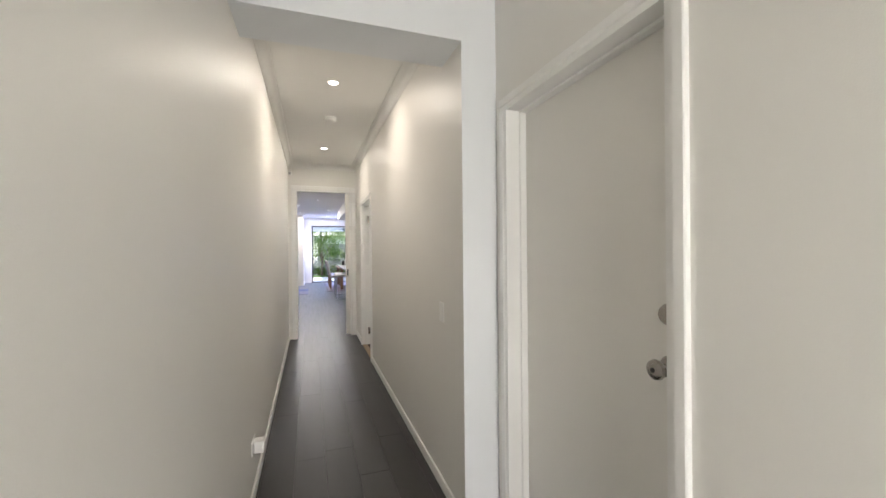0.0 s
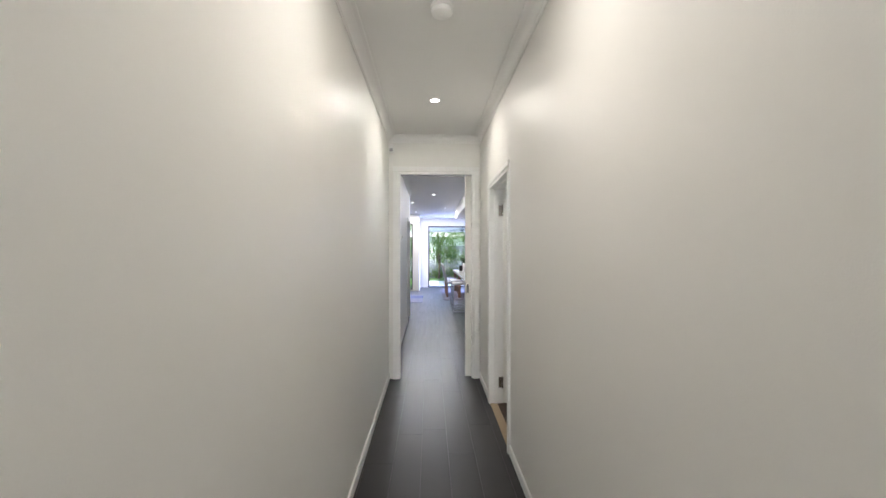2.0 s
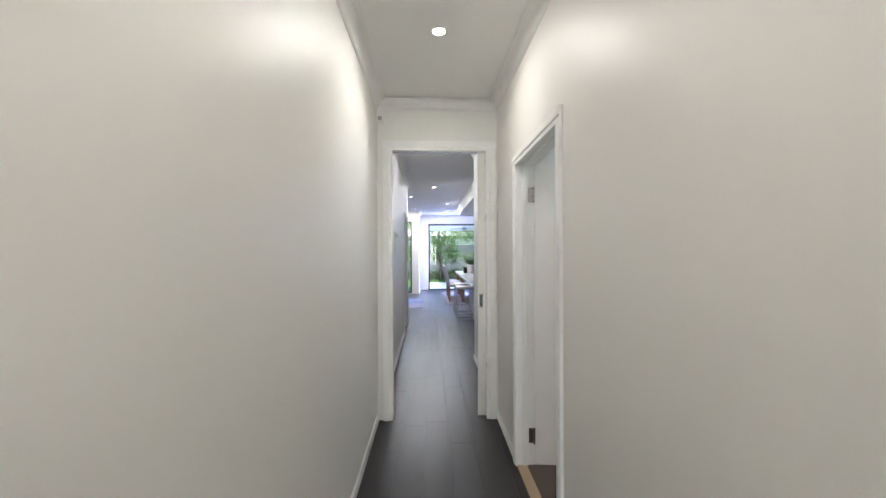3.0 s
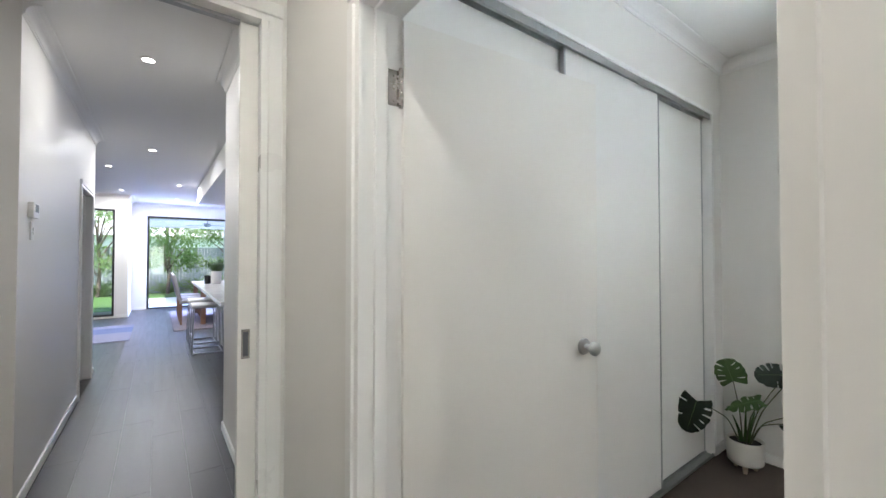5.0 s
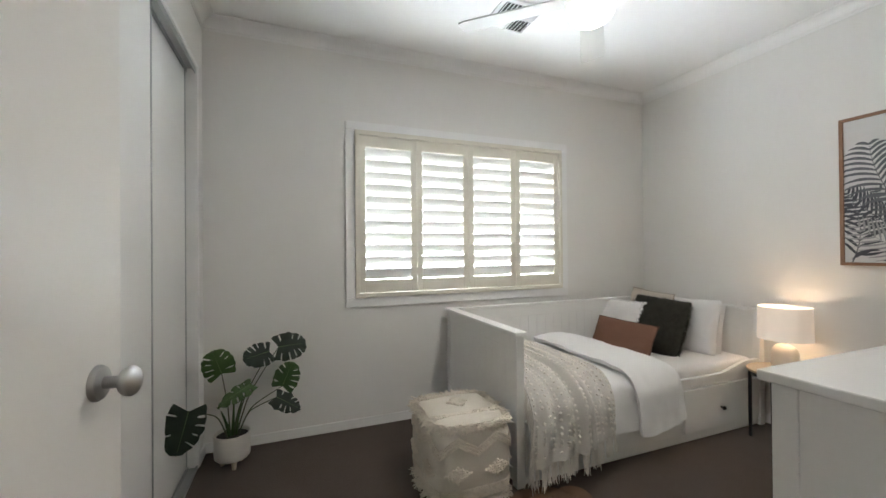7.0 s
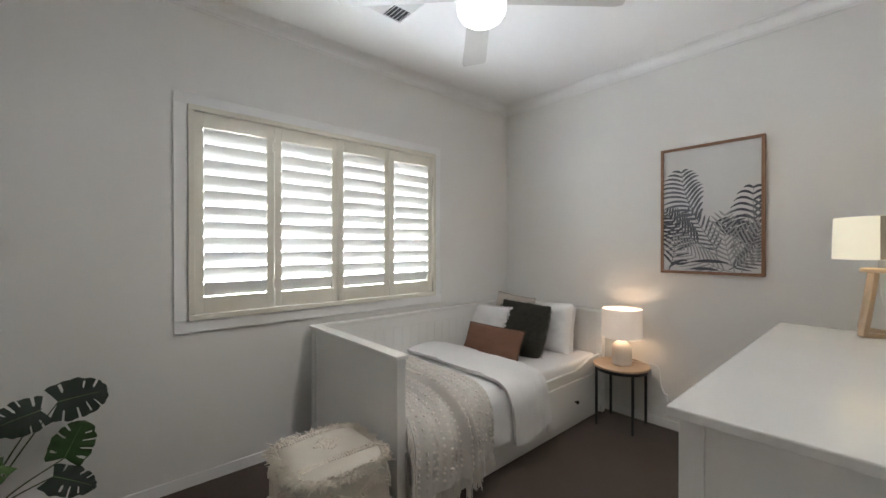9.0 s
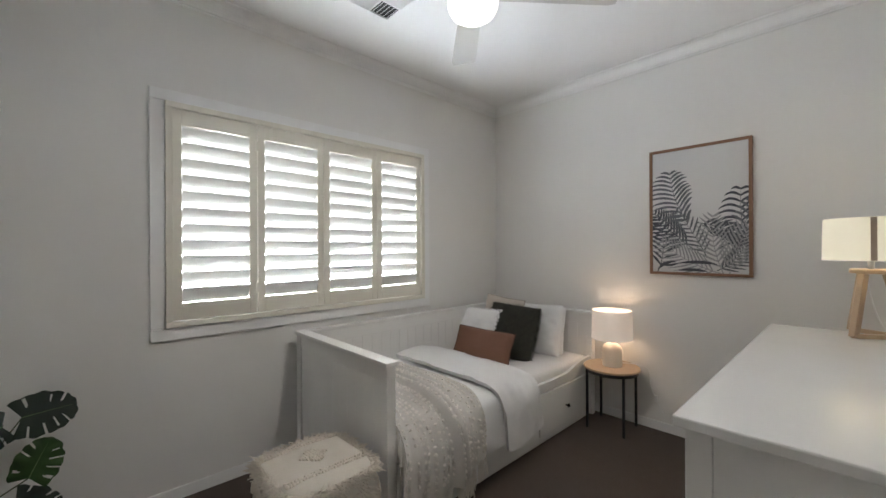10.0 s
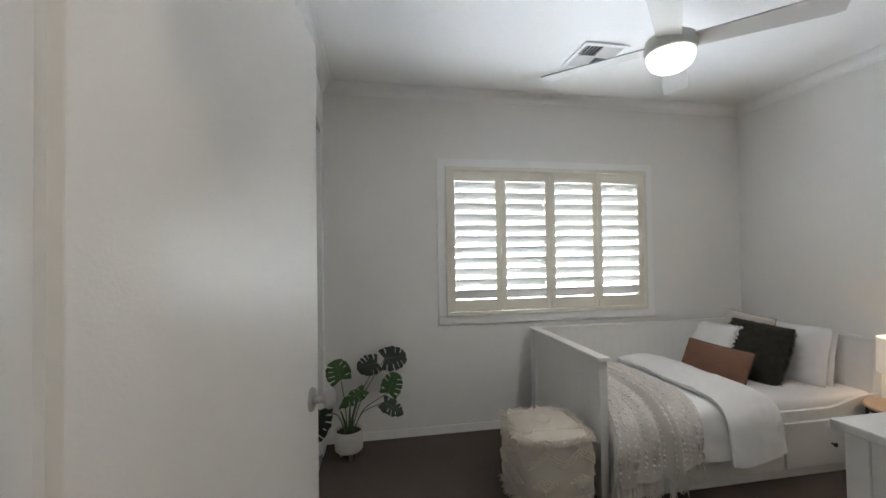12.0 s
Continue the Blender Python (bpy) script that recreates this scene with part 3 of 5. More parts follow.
def bed_end(y, t, name):
    """A panelled end: two posts, boards with grooves, rails and a cap."""
    e = thing(name, "", "")
    e.parent = bed
    for k in ("label", "category"):
        if k in e:
            del e[k]
    for x in (BX0, BX1 - 0.05):
        part("post", bbox(x, x + 0.05, y, y + t, 0.0, BT - 0.022, 0.003), M_BED, e)
    part("cap", bbox(BX0 - 0.012, BX1 + 0.008, y - 0.012, y + t + 0.012, BT - 0.022, BT, 0.004), M_BED, e)
    part("top_rail", bbox(BX0 + 0.05, BX1 - 0.05, y + 0.006, y + t - 0.006, BT - 0.10, BT - 0.022, 0.002), M_BED, e)
    part("bottom_rail", bbox(BX0 + 0.05, BX1 - 0.05, y + 0.006, y + t - 0.006, 0.02, 0.09, 0.002), M_BED, e)
    n = 11
    w = (BX1 - BX0 - 0.10) / n
    for k in range(n):
        x = BX0 + 0.05 + k * w
        part("board", bbox(x + 0.0001, x + w - 0.0001, y + 0.010, y + t - 0.010, 0.09, BT - 0.10, 0.0008, 1), M_BED, e)
    return e


bed_end(BY1 - 0.05, 0.05, "footboard")
bed_end(BY0, 0.05, "headboard")
back = thing("backboard", "", "")
for k in ("label", "category"):
    if k in back:
        del back[k]
back.parent = bed
part("cap", bbox(BX1 - 0.052, BX1 + 0.008, BY0 + 0.062, BY1 - 0.062, BT - 0.022, BT, 0.004), M_BED, back)
part("top_rail", bbox(BX1 - 0.044, BX1 - 0.006, BY0 + 0.05, BY1 - 0.05, BT - 0.10, BT - 0.022, 0.002), M_BED, back)
for k in range(24):
    w = (BY1 - BY0 - 0.10) / 24
    a = BY0 + 0.05 + k * w
    part("board", bbox(BX1 - 0.040, BX1 - 0.010, a + 0.0001, a + w - 0.0001, 0.09, BT - 0.10, 0.0008, 1), M_BED, back)
# front rail that dips in the middle
ya, yb = BY0 + 0.05, BY1 - 0.05
prof = [(ya, 0.352), (yb, 0.352)]
top = []
for k in range(49):
    u = k / 48
    d = min(u, 1 - u) * (yb - ya)
    s = min(1, max(0, (d - 0.10) / 0.32))
    top.append((ya + u * (yb - ya), 0.475 - 0.058 * (s * s * (3 - 2 * s))))
bm = bmesh.new()
prism(bm, prof + top[::-1], BX0 + 0.012, BX0 + 0.036, "x")
part("front_rail", bm, M_BED, bed)
part("plinth", bbox(BX0 + 0.016, BX0 + 0.036, ya, yb, 0.012, 0.062, 0.002), M_BED, bed)
part("divider", bbox(BX0 + 0.012, BX0 + 0.04, 3.612, 3.642, 0.06, 0.352, 0.002), M_BED, bed)
part("divider", bbox(BX0 + 0.012, BX0 + 0.04, 4.226, 4.256, 0.06, 0.352, 0.002), M_BED, bed)
for a, b in ((ya + 0.006, 3.606), (3.648, 4.22), (4.262, yb - 0.006)):
    d = part("drawer", bbox(BX0 + 0.004, BX0 + 0.03, a, b, 0.066, 0.346, 0.003), M_BED, bed)
    bm = bmesh.new()
    yk = 3.26 if a < 3 else (a + b) / 2
    lathe(bm, [(0.006, BX0 + 0.004), (0.0055, BX0 - 0.008), (0.012, BX0 - 0.013), (0.0145, BX0 - 0.019), (0.011, BX0 - 0.024), (0.003, BX0 - 0.025)], (0, yk, 0.196), 18, "x")
    part("knob", bm, M_KNOBB, d, "small dark bronze knob", True)
part("slat_base", boxes((BX0 + 0.036, BX1 - 0.04, ya, yb, 0.25, 0.28)), M_BED, bed)


def soft_box(x0, x1, y0, y1, z0, z1, r, n=20, wob=0.004, seed=0.0):
    """A padded block with rounded edges and a little unevenness."""
    bm = bmesh.new()
    box(bm, x0, x1, y0, y1, z0, z1)
    bmesh.ops.bevel(bm, geom=bm.edges[:], offset=r, segments=4, affect="EDGES", profile=0.5)
    bmesh.ops.subdivide_edges(bm, edges=[e for e in bm.edges if e.calc_length() > 0.09], cuts=n // 2, use_grid_fill=True)
    for v in bm.verts:
        v.co.z += wob * noise.noise(v.co * 5 + Vector((seed, 0, 0)))
    return bm


mattress = tagged(part("mattress", soft_box(BX0 + 0.045, BX1 - 0.045, ya + 0.004, yb - 0.004, 0.281, 0.478, 0.035), M_SHEET, None, "", True),
                  "single mattress in a white fitted sheet on the daybed", "mattress")


def smooth_path(pts, n):
    """Points evenly spaced along a rounded line through pts."""
    p = [Vector(q) for q in pts]
    fine = []
    for k in range(len(p) - 1):
        a, b, c, d = p[max(k - 1, 0)], p[k], p[k + 1], p[min(k + 2, len(p) - 1)]
        for j in range(24):
            t = j / 24
            fine.append(0.5 * (2 * b + (c - a) * t + (2 * a - 5 * b + 4 * c - d) * t * t + (3 * b - a - 3 * c + d) * t ** 3))
    fine.append(p[-1])
    acc = [0]
    for a, b in zip(fine, fine[1:]):
        acc.append(acc[-1] + (b - a).length)
    out, k = [], 0
    for j in range(n + 1):
        s = acc[-1] * j / n
        while k < len(acc) - 2 and acc[k + 1] < s:
            k += 1
        f = (s - acc[k]) / max(acc[k + 1] - acc[k], 1e-9)
        out.append(fine[k].lerp(fine[k + 1], f))
    return out


def cover(section, y_of, lift, nu, nv, thick, fall=None):
    """A cloth laid over the bed: section gives (x, z) from the wall to the hanging hem, y_of(u, v) its run, lift(u, v) its folds."""
    path = smooth_path([(x, 0, z) for x, z in section], nu)
    bm = bmesh.new()

    def f(u, v):
        i = min(int(round(u * nu)), nu)
        p = path[i]
        q = path[min(i + 1, nu)] - path[max(i - 1, 0)]
        q.normalize()
        nrm = Vector((q.z, 0, -q.x))
        if nrm.z < -0.2 or (abs(nrm.z) < 0.2 and nrm.x > 0):
            nrm = -nrm
        return Vector((p.x, y_of(u, v), p.z + (fall(u, v) if fall else 0))) + nrm * lift(u, v)
    grid(bm, f, nu, nv)
    return solid(bm, thick)


# quilt, its lower layer and the turned-back fold
quilt = thing("quilt", "white cotton quilt turned back and hanging over the daybed front", "quilt")


def quilt_lift(u, v):
    p = Vector((u * 5, v * 3, 0.3))
    return 0.012 * noise.noise(p) + 0.006 * noise.noise(p * 3.1) + 0.004 * noise.noise(p * 7) - 0.02 * (2 * abs(v - 0.5)) ** 10


part("body", cover([(3.17, 0.50), (2.9, 0.503), (2.6, 0.501), (2.38, 0.50), (2.277, 0.485), (2.238, 0.44), (2.231, 0.33), (2.228, 0.205)],
                   lambda u, v: 3.98 + v * 0.82, quilt_lift, 46, 36, -0.018), M_LINEN, quilt, "", True)


def fold_lift(u, v):
    p = Vector((u * 5 + 3, v * 2.2, 1.7))
    edge = 0.022 * (1 - abs(2 * v - 1) ** 3.0)
    return edge + 0.010 * noise.noise(p) + 0.006 * noise.noise(p * 3) + 0.003 * noise.noise(p * 8)


bm = cover([(3.19, 0.525), (2.9, 0.538), (2.6, 0.538), (2.36, 0.534), (2.262, 0.512), (2.212, 0.455), (2.196, 0.35), (2.188, 0.205)],
           lambda u, v: 3.745 + v * 0.345 - 0.10 * max(0, u - 0.6) * (1 - v) - 0.14 * max(0, u - 0.66) * v + 0.03, fold_lift, 50, 22, -0.028)
for v in bm.verts:
    if v.co.z < 0.36:
        v.co.z -= (0.36 - v.co.z) * (-0.10 + 0.35 * max(0, min(1, (v.co.y - 3.72) / 0.3)) - 0.12)
part("fold", bm, M_LINEN, quilt, "", True)

# bobbled throw with a fringe
throw = thing("throw_blanket", "oatmeal woven throw with bobbles and tasselled fringe over the daybed", "throw")
TSEC = [(3.16, 0.548), (2.86, 0.552), (2.6, 0.550), (2.37, 0.548), (2.255, 0.520), (2.192, 0.445), (2.182, 0.34), (2.178, 0.26)]


def throw_fall(u, v):
    return -0.115 * max(0, (u - 0.62) / 0.38) * v ** 0.8


def throw_y(u, v):
    drop = max(0, u - 0.62)
    return 4.29 - 0.03 * (1 - u) + v * (0.515 + 0.03 * (1 - u)) + 0.07 * drop * (v - 0.45) + 0.012 * math.sin(9 * u + 5 * v)


def throw_lift(u, v):
    """Two rolled folds run the length of the throw; the hanging part drapes in soft flutes."""
    hang = max(0.0, min(1.0, (u - 0.55) / 0.3))
    roll = 0.0
    for c, w, h in ((0.16, 0.085, 0.022), (0.345, 0.042, 0.048), (0.455, 0.040, 0.052), (0.60, 0.075, 0.026)):
        roll += h * math.exp(-((v - c - 0.05 * (u - 0.5)) / w) ** 2)
    flute = 0.010 * hang * math.sin(v * 31 + 1.4 * math.sin(u * 4)) + 0.005 * math.sin(v * 13 + u * 3)
    return 0.016 + roll * (0.55 + 0.45 * u) + flute + 0.004 * noise.noise(Vector((u * 9, v * 8, 4))) + 0.002 * noise.noise(Vector((u * 30, v * 26, 1)))


NU, NV = 70, 110
part("cloth", cover(TSEC, throw_y, throw_lift, NU, NV, -0.005, throw_fall), M_THROW, throw, "", True)


def on_throw(u, v, extra=0.0):
    path = on_throw.path
    i = max(0, min(int(u * 200), 200))
    p, q = path[i], (path[min(i + 1, 200)] - path[max(i - 1, 0)]).normalized()
    nrm = Vector((q.z, 0, -q.x))
    if nrm.z < -0.2 or (abs(nrm.z) < 0.2 and nrm.x > 0):
        nrm = -nrm
    return Vector((p.x, throw_y(u, v), p.z + throw_fall(u, v))) + nrm * (throw_lift(u, v) + extra), nrm


on_throw.path = smooth_path([(x, 0, z) for x, z in TSEC], 200)


def blobs(rows, seed, flat=0.8):
    """Many tufts in one mesh: rows of (place, radius)."""
    rnd = random.Random(seed)
    base = bmesh.new()
    bmesh.ops.create_icosphere(base, subdivisions=1, radius=1)
    vs, fs = [v.co.copy() for v in base.verts], [[v.index for v in f.verts] for f in base.faces]
    base.free()
    verts, faces = [], []
    for c, r in rows:
        e = Euler((rnd.random() * 6, rnd.random() * 6, rnd.random() * 6)).to_matrix()
        k = len(verts)
        for v in vs:
            w = Vector((v.x * r, v.y * r * flat, v.z * r * 1.15))
            verts.append(e @ w + Vector(c))
        faces += [[k + j for j in f] for f in fs]
    me = bpy.data.meshes.new("tufts")
    me.from_pydata(verts, [], faces)
    out = bmesh.new()
    out.from_mesh(me)
    bpy.data.meshes.remove(me)
    return out


rnd = random.Random(4)
rows = []
for k in range(16):
    v = 0.03 + 0.94 * k / 15
    n = 40
    for j in range(n):
        u = 0.12 + 0.86 * (j + rnd.random() * 0.25 + (k % 2) * 0.5) / n
        if rnd.random() < 0.05:
            continue
        p, nrm = on_throw(min(u, 0.995), min(max(v + rnd.uniform(-0.003, 0.003), 0.01), 0.99), 0.004)
        rows.append((p, rnd.uniform(0.0085, 0.0118)))
tagged(part("bobble_weave", blobs(rows, 5), M_TUFT, throw, "cream wool bobbles", True), kind="stuff")


def strands(starts, seed, length, radius, sway=0.02, n=5, curl=0.3):
    """Hanging threads in one mesh: starts of (place, direction)."""
    rnd = random.Random(seed)
    verts, faces = [], []
    for p, d in starts:
        p, d = Vector(p), Vector(d).normalized()
        q = p.copy()
        L = length * rnd.uniform(0.75, 1.15)
        side = Vector((rnd.uniform(-1, 1), rnd.uniform(-1, 1), rnd.uniform(-0.4, 0.4))) * curl
        prev = None
        for k in range(n):
            t = k / (n - 1)
            c = p + d * (L * t) + side * L * t * t + Vector((0, 0, -1)) * L * 0.25 * t * t
            r = radius * (1 - 0.45 * t)
            ring = []
            for j in range(4):
                a = math.pi / 2 * j
                o = d.orthogonal().normalized()
                o2 = d.cross(o)
                verts.append(c + (o * math.cos(a) + o2 * math.sin(a)) * r)
                ring.append(len(verts) - 1)
            if prev:
                for j in range(4):
                    faces.append((prev[j], prev[(j + 1) % 4], ring[(j + 1) % 4], ring[j]))
            prev = ring
        faces.append(tuple(prev))
    me = bpy.data.meshes.new("strands")
    me.from_pydata(verts, [], faces)
    out = bmesh.new()
    out.from_mesh(me)
    bpy.data.meshes.remove(me)
    return out


starts = []
for k in range(27):
    v = 0.012 + 0.976 * k / 26
    lean = (rnd.gauss(-0.05, 0.05), rnd.gauss(0, 0.08))
    for j in range(13):
        p, nrm = on_throw(0.995, min(max(v + rnd.gauss(0, 0.006), 0.0), 1.0), -0.003 + rnd.uniform(-0.003, 0.003))
        starts.append((p, (lean[0] + rnd.gauss(0, 0.03), lean[1] + rnd.gauss(0, 0.05), -1)))
for k in range(24):
    u = 0.66 + 0.34 * k / 23
    for j in range(5):
        p, nrm = on_throw(min(u, 0.995), 0.995, -0.002)
        starts.append((p, (rnd.gauss(-0.25, 0.1), rnd.gauss(0.25, 0.15), -1)))
tagged(part("fringe", strands(starts, 8, 0.085, 0.0027, curl=0.10), M_TUFT, throw, "cream tasselled fringe", True), kind="stuff")


# ---- cushions ----
def cushion_bm(w, h, t, seed, wrinkle=0.006, n=26, pinch=0.06):
    """A stuffed cushion in the x-z plane, its face along y."""
    bm = bmesh.new()

    def side(sign):
        def f(u, v):
            a, b = 2 * u - 1, 2 * v - 1
            ea, eb = 1 - abs(a) ** 2.6, 1 - abs(b) ** 2.6
            d = t / 2 * max(0, ea * eb) ** 0.42
            bow = 1 - pinch * (1 - abs(a * b)) * (abs(a) ** 4 + abs(b) ** 4) * 0.8
            x, z = a * w / 2 * bow, b * h / 2 * bow
            wr = wrinkle * noise.noise(Vector((a * 2.4 + seed, b * 2.4, sign * 3))) + wrinkle * 0.5 * noise.noise(Vector((a * 6, b * 6 + seed, sign)))
            return Vector((x, sign * (d + wr * min(1, d / 0.02)), z))
        return f
    grid(bm, side(-1), n, n)
    grid(bm, side(1), n, n)
    bmesh.ops.remove_doubles(bm, verts=bm.verts[:], dist=0.0008)
    bmesh.ops.recalc_face_normals(bm, faces=bm.faces[:])
    return bm


def rim(w, h, step, pinch=0.06):
    """Points round a cushion's seam."""
    pts = []
    for k in range(int(2 * (w + h) / step)):
        s = k * step
        if s < w:
            a, b = 2 * s / w - 1, 1
        elif s < w + h:
            a, b = 1, 1 - 2 * (s - w) / h
        elif s < 2 * w + h:
            a, b = 1 - 2 * (s - w - h) / w, -1
        else:
            a, b = -1, 2 * (s - 2 * w - h) / h - 1
        bow = 1 - pinch * (1 - abs(a * b)) * (abs(a) ** 4 + abs(b) ** 4) * 0.8
        pts.append(Vector((a * w / 2 * bow, 0, b * h / 2 * bow)))
    return pts


def cushion(label, w, h, t, seed, material, m, wrinkle=0.006, pinch=0.06):
    c = thing("cushion", label, "cushion", "cushions on the daybed")
    part("cover", cushion_bm(w, h, t, seed, wrinkle, 26, pinch), material, c, "", True)
    c.matrix_world = m
    return c


# x, y, z of the middle; tilt back, lean, turn
c1 = cushion("large white cotton pillow propped at the daybed head", 0.50, 0.43, 0.16, 1, M_LINEN, pose(2.69, 3.03, 0.665, 14, 1, 4), 0.010)
c2 = cushion("second white pillow behind the large one", 0.50, 0.40, 0.12, 2, M_LINEN, pose(2.70, 2.955, 0.65, 12, 1, 3), 0.010)
c3 = cushion("beige linen cushion with dark corner piping at the back", 0.46, 0.42, 0.13, 3, M_BEIGE, pose(3.015, 3.06, 0.70, 12, -3, -6), 0.007)
c4 = cushion("charcoal fur cushion leaning on the white pillows", 0.46, 0.46, 0.16, 4, M_FUR, pose(2.75, 3.29, 0.662, 22, -2.5, 4), 0.005, 0.03)
c5 = cushion("white cushion with pompom edging beside the fur one", 0.42, 0.36, 0.14, 5, M_LINEN, pose(3.04, 3.355, 0.660, 22, 1, -4), 0.007)
c6 = cushion("tan suede lumbar cushion with dark flanged seam", 0.55, 0.262, 0.12, 6, M_BROWN, pose(2.815, 3.565, 0.588, 24, -0.5, 3), 0.005)
rnd = random.Random(9)
part("pompoms", blobs([(p, rnd.uniform(0.012, 0.016)) for p in rim(0.42, 0.36, 0.032)], 3, 1.0), M_LINEN, c5, "white wool pompoms", True)
bm = bmesh.new()
pts = rim(0.55, 0.262, 0.012)
tube(bm, pts + [pts[0]], 0.0045, 6)
part("flange", bm, mat("dark_tan_edge", (0.10, 0.045, 0.03), 0.8, vary=0.1), c6, "dark stitched flange", True)
bm = bmesh.new()
pts = rim(0.46, 0.42, 0.012)
tube(bm, pts + [pts[0]], 0.003, 6)
part("piping", bm, mat("brown_piping", (0.30, 0.22, 0.17), 0.9), c3, "brown piping", True)
# short fur
rows = []
for k in range(9000):
    a, b = rnd.uniform(-1, 1), rnd.uniform(-1, 1)
    ea, eb = 1 - abs(a) ** 2.6, 1 - abs(b) ** 2.6
    d = 0.08 * max(0, ea * eb) ** 0.42
    s = -1 if rnd.random() < 0.75 else 1
    p = Vector((a * 0.228, s * d, b * 0.226))
    g = Vector((a * abs(a) ** 3 * 0.9 + rnd.gauss(0, 0.35), s * (0.25 + d * 9), b * abs(b) ** 3 * 0.9 + rnd.gauss(0, 0.35)))
    rows.append((p, g))
tagged(part("fur", strands(rows, 21, 0.016, 0.0016, n=3, curl=0.5), M_FUR, c4, "short charcoal pile", False), kind="stuff")
for ob in (bed, mattress, quilt, throw, c1, c2, c3, c4, c5, c6):
    ob.location += Vector((0.022, 0.034, 0))

# ---- ottoman ----
OT = (2.46, 5.155)
pouf = thing("pouf", "square ivory cotton pouf with woven diamonds and shaggy fringe", "pouf", at=(OT[0], OT[1], 0))


def squircle(a, r, e=5.0):
    c, s = math.cos(a), math.sin(a)
    return r / (abs(c) ** e + abs(s) ** e) ** (1 / e)


def pouf_r(z):
    return 0.214 + 0.018 * math.sin(math.pi * min(1, max(0, z / 0.42)))


bm = bmesh.new()
prof = [(0.16, 0.006), (0.196, 0.010)] + [(pouf_r(z), z) for z in (0.03, 0.08, 0.14, 0.2, 0.26, 0.32, 0.37)] + [(0.208, 0.402), (0.19, 0.418), (0.14, 0.428), (0.08, 0.433), (0.03, 0.434)]
rings = []
for r, z in prof:
    rings.append([bm.verts.new(Vector((squircle(a, r) * math.cos(a) * 1.04, squircle(a, r) * math.sin(a) * 0.95, z + (0.006 * noise.noise(Vector((a, z * 9, 2))))))) for a in [2 * math.pi * k / 72 for k in range(72)]])
for lo, hi in zip(rings, rings[1:]):
    for k in range(72):
        bm.faces.new((lo[k], lo[(k + 1) % 72], hi[(k + 1) % 72], hi[k]))
bm.faces.new(rings[0][::-1])
bm.faces.new(rings[-1])
part("body", bm, M_POUF, pouf, "", True)


def pouf_at(a, z, out=0.0):
    r = squircle(a, pouf_r(z) + out)
    return Vector((r * math.cos(a) * 1.04, r * math.sin(a) * 0.95, z))


rnd = random.Random(12)
rows = []
for face in range(4):
    base = face * math.pi / 2
    for k in range(-22, 23):
        # zigzag band in three lines
        a = base + math.atan(k / 22 * 0.98)
        zz = 0.345 - 0.060 * abs(((k + 22) % 22) / 11 - 1)
        rows += [(pouf_at(a, zz + 0.016, 0.003), 0.0058), (pouf_at(a, zz, 0.003), 0.0066), (pouf_at(a, zz - 0.016, 0.003), 0.0058)]
    for cx in (-11, 11):
        for i in range(-6, 7):
            for j in range(-3, 4):
                if abs(i) / 6.4 + abs(j) / 3.4 <= 1:
                    a = base + math.atan((cx + i * 1.15) / 22 * 0.98)
                    rows.append((pouf_at(a, 0.190 + j * 0.0125, 0.002), 0.0066))
    for k in range(-21, 22):
        a = base + math.atan(k / 22 * 0.98)
        for j in range(6):
            rows.append((pouf_at(a, 0.060 + j * 0.0095, 0.001), 0.0055))
for i in range(-6, 7):
    for j in range(-5, 6):
        if abs(i) / 6.4 + abs(j) / 5.4 <= 1:
            rows.append((Vector((i * 0.010 + 0.02, j * 0.012, 0.435)), 0.0062))
for x in (-0.125, -0.105, 0.14, 0.155):
    for j in range(-13, 14):
        rows.append((Vector((x, j * 0.0135, 0.428)), 0.0065))
tagged(part("loop_weave", blobs([(p, r * rnd.uniform(1.15, 1.5)) for p, r in rows], 14), M_POUFT, pouf, "raised ivory cotton loops", True), kind="stuff")
starts = []
for k in range(2600):
    a = 2 * math.pi * rnd.random()
    p = pouf_at(a, 0.402 + rnd.uniform(-0.008, 0.010), -0.012 + rnd.uniform(-0.004, 0.006))
    o = Vector((math.cos(a), math.sin(a), 0))
    starts.append((p, o + Vector((rnd.gauss(0, 0.4), rnd.gauss(0, 0.4), rnd.uniform(-0.5, 0.8)))))
tagged(part("top_fringe", strands(starts, 15, 0.022, 0.0036, curl=1.4), M_POUFT, pouf, "shaggy ivory fringe", True), kind="stuff")
starts = []
for k in range(900):
    a = 2 * math.pi * rnd.random()
    p = pouf_at(a, 0.036 + rnd.uniform(-0.006, 0.006), -0.006)
    o = Vector((math.cos(a), math.sin(a), 0))
    starts.append((p, o + Vector((rnd.gauss(0, 0.4), rnd.gauss(0, 0.4), rnd.uniform(-0.9, -0.2)))))
tagged(part("hem_fringe", strands(starts, 16, 0.022, 0.0036, curl=1.2), M_POUFT, pouf, "shaggy ivory hem", True), kind="stuff")

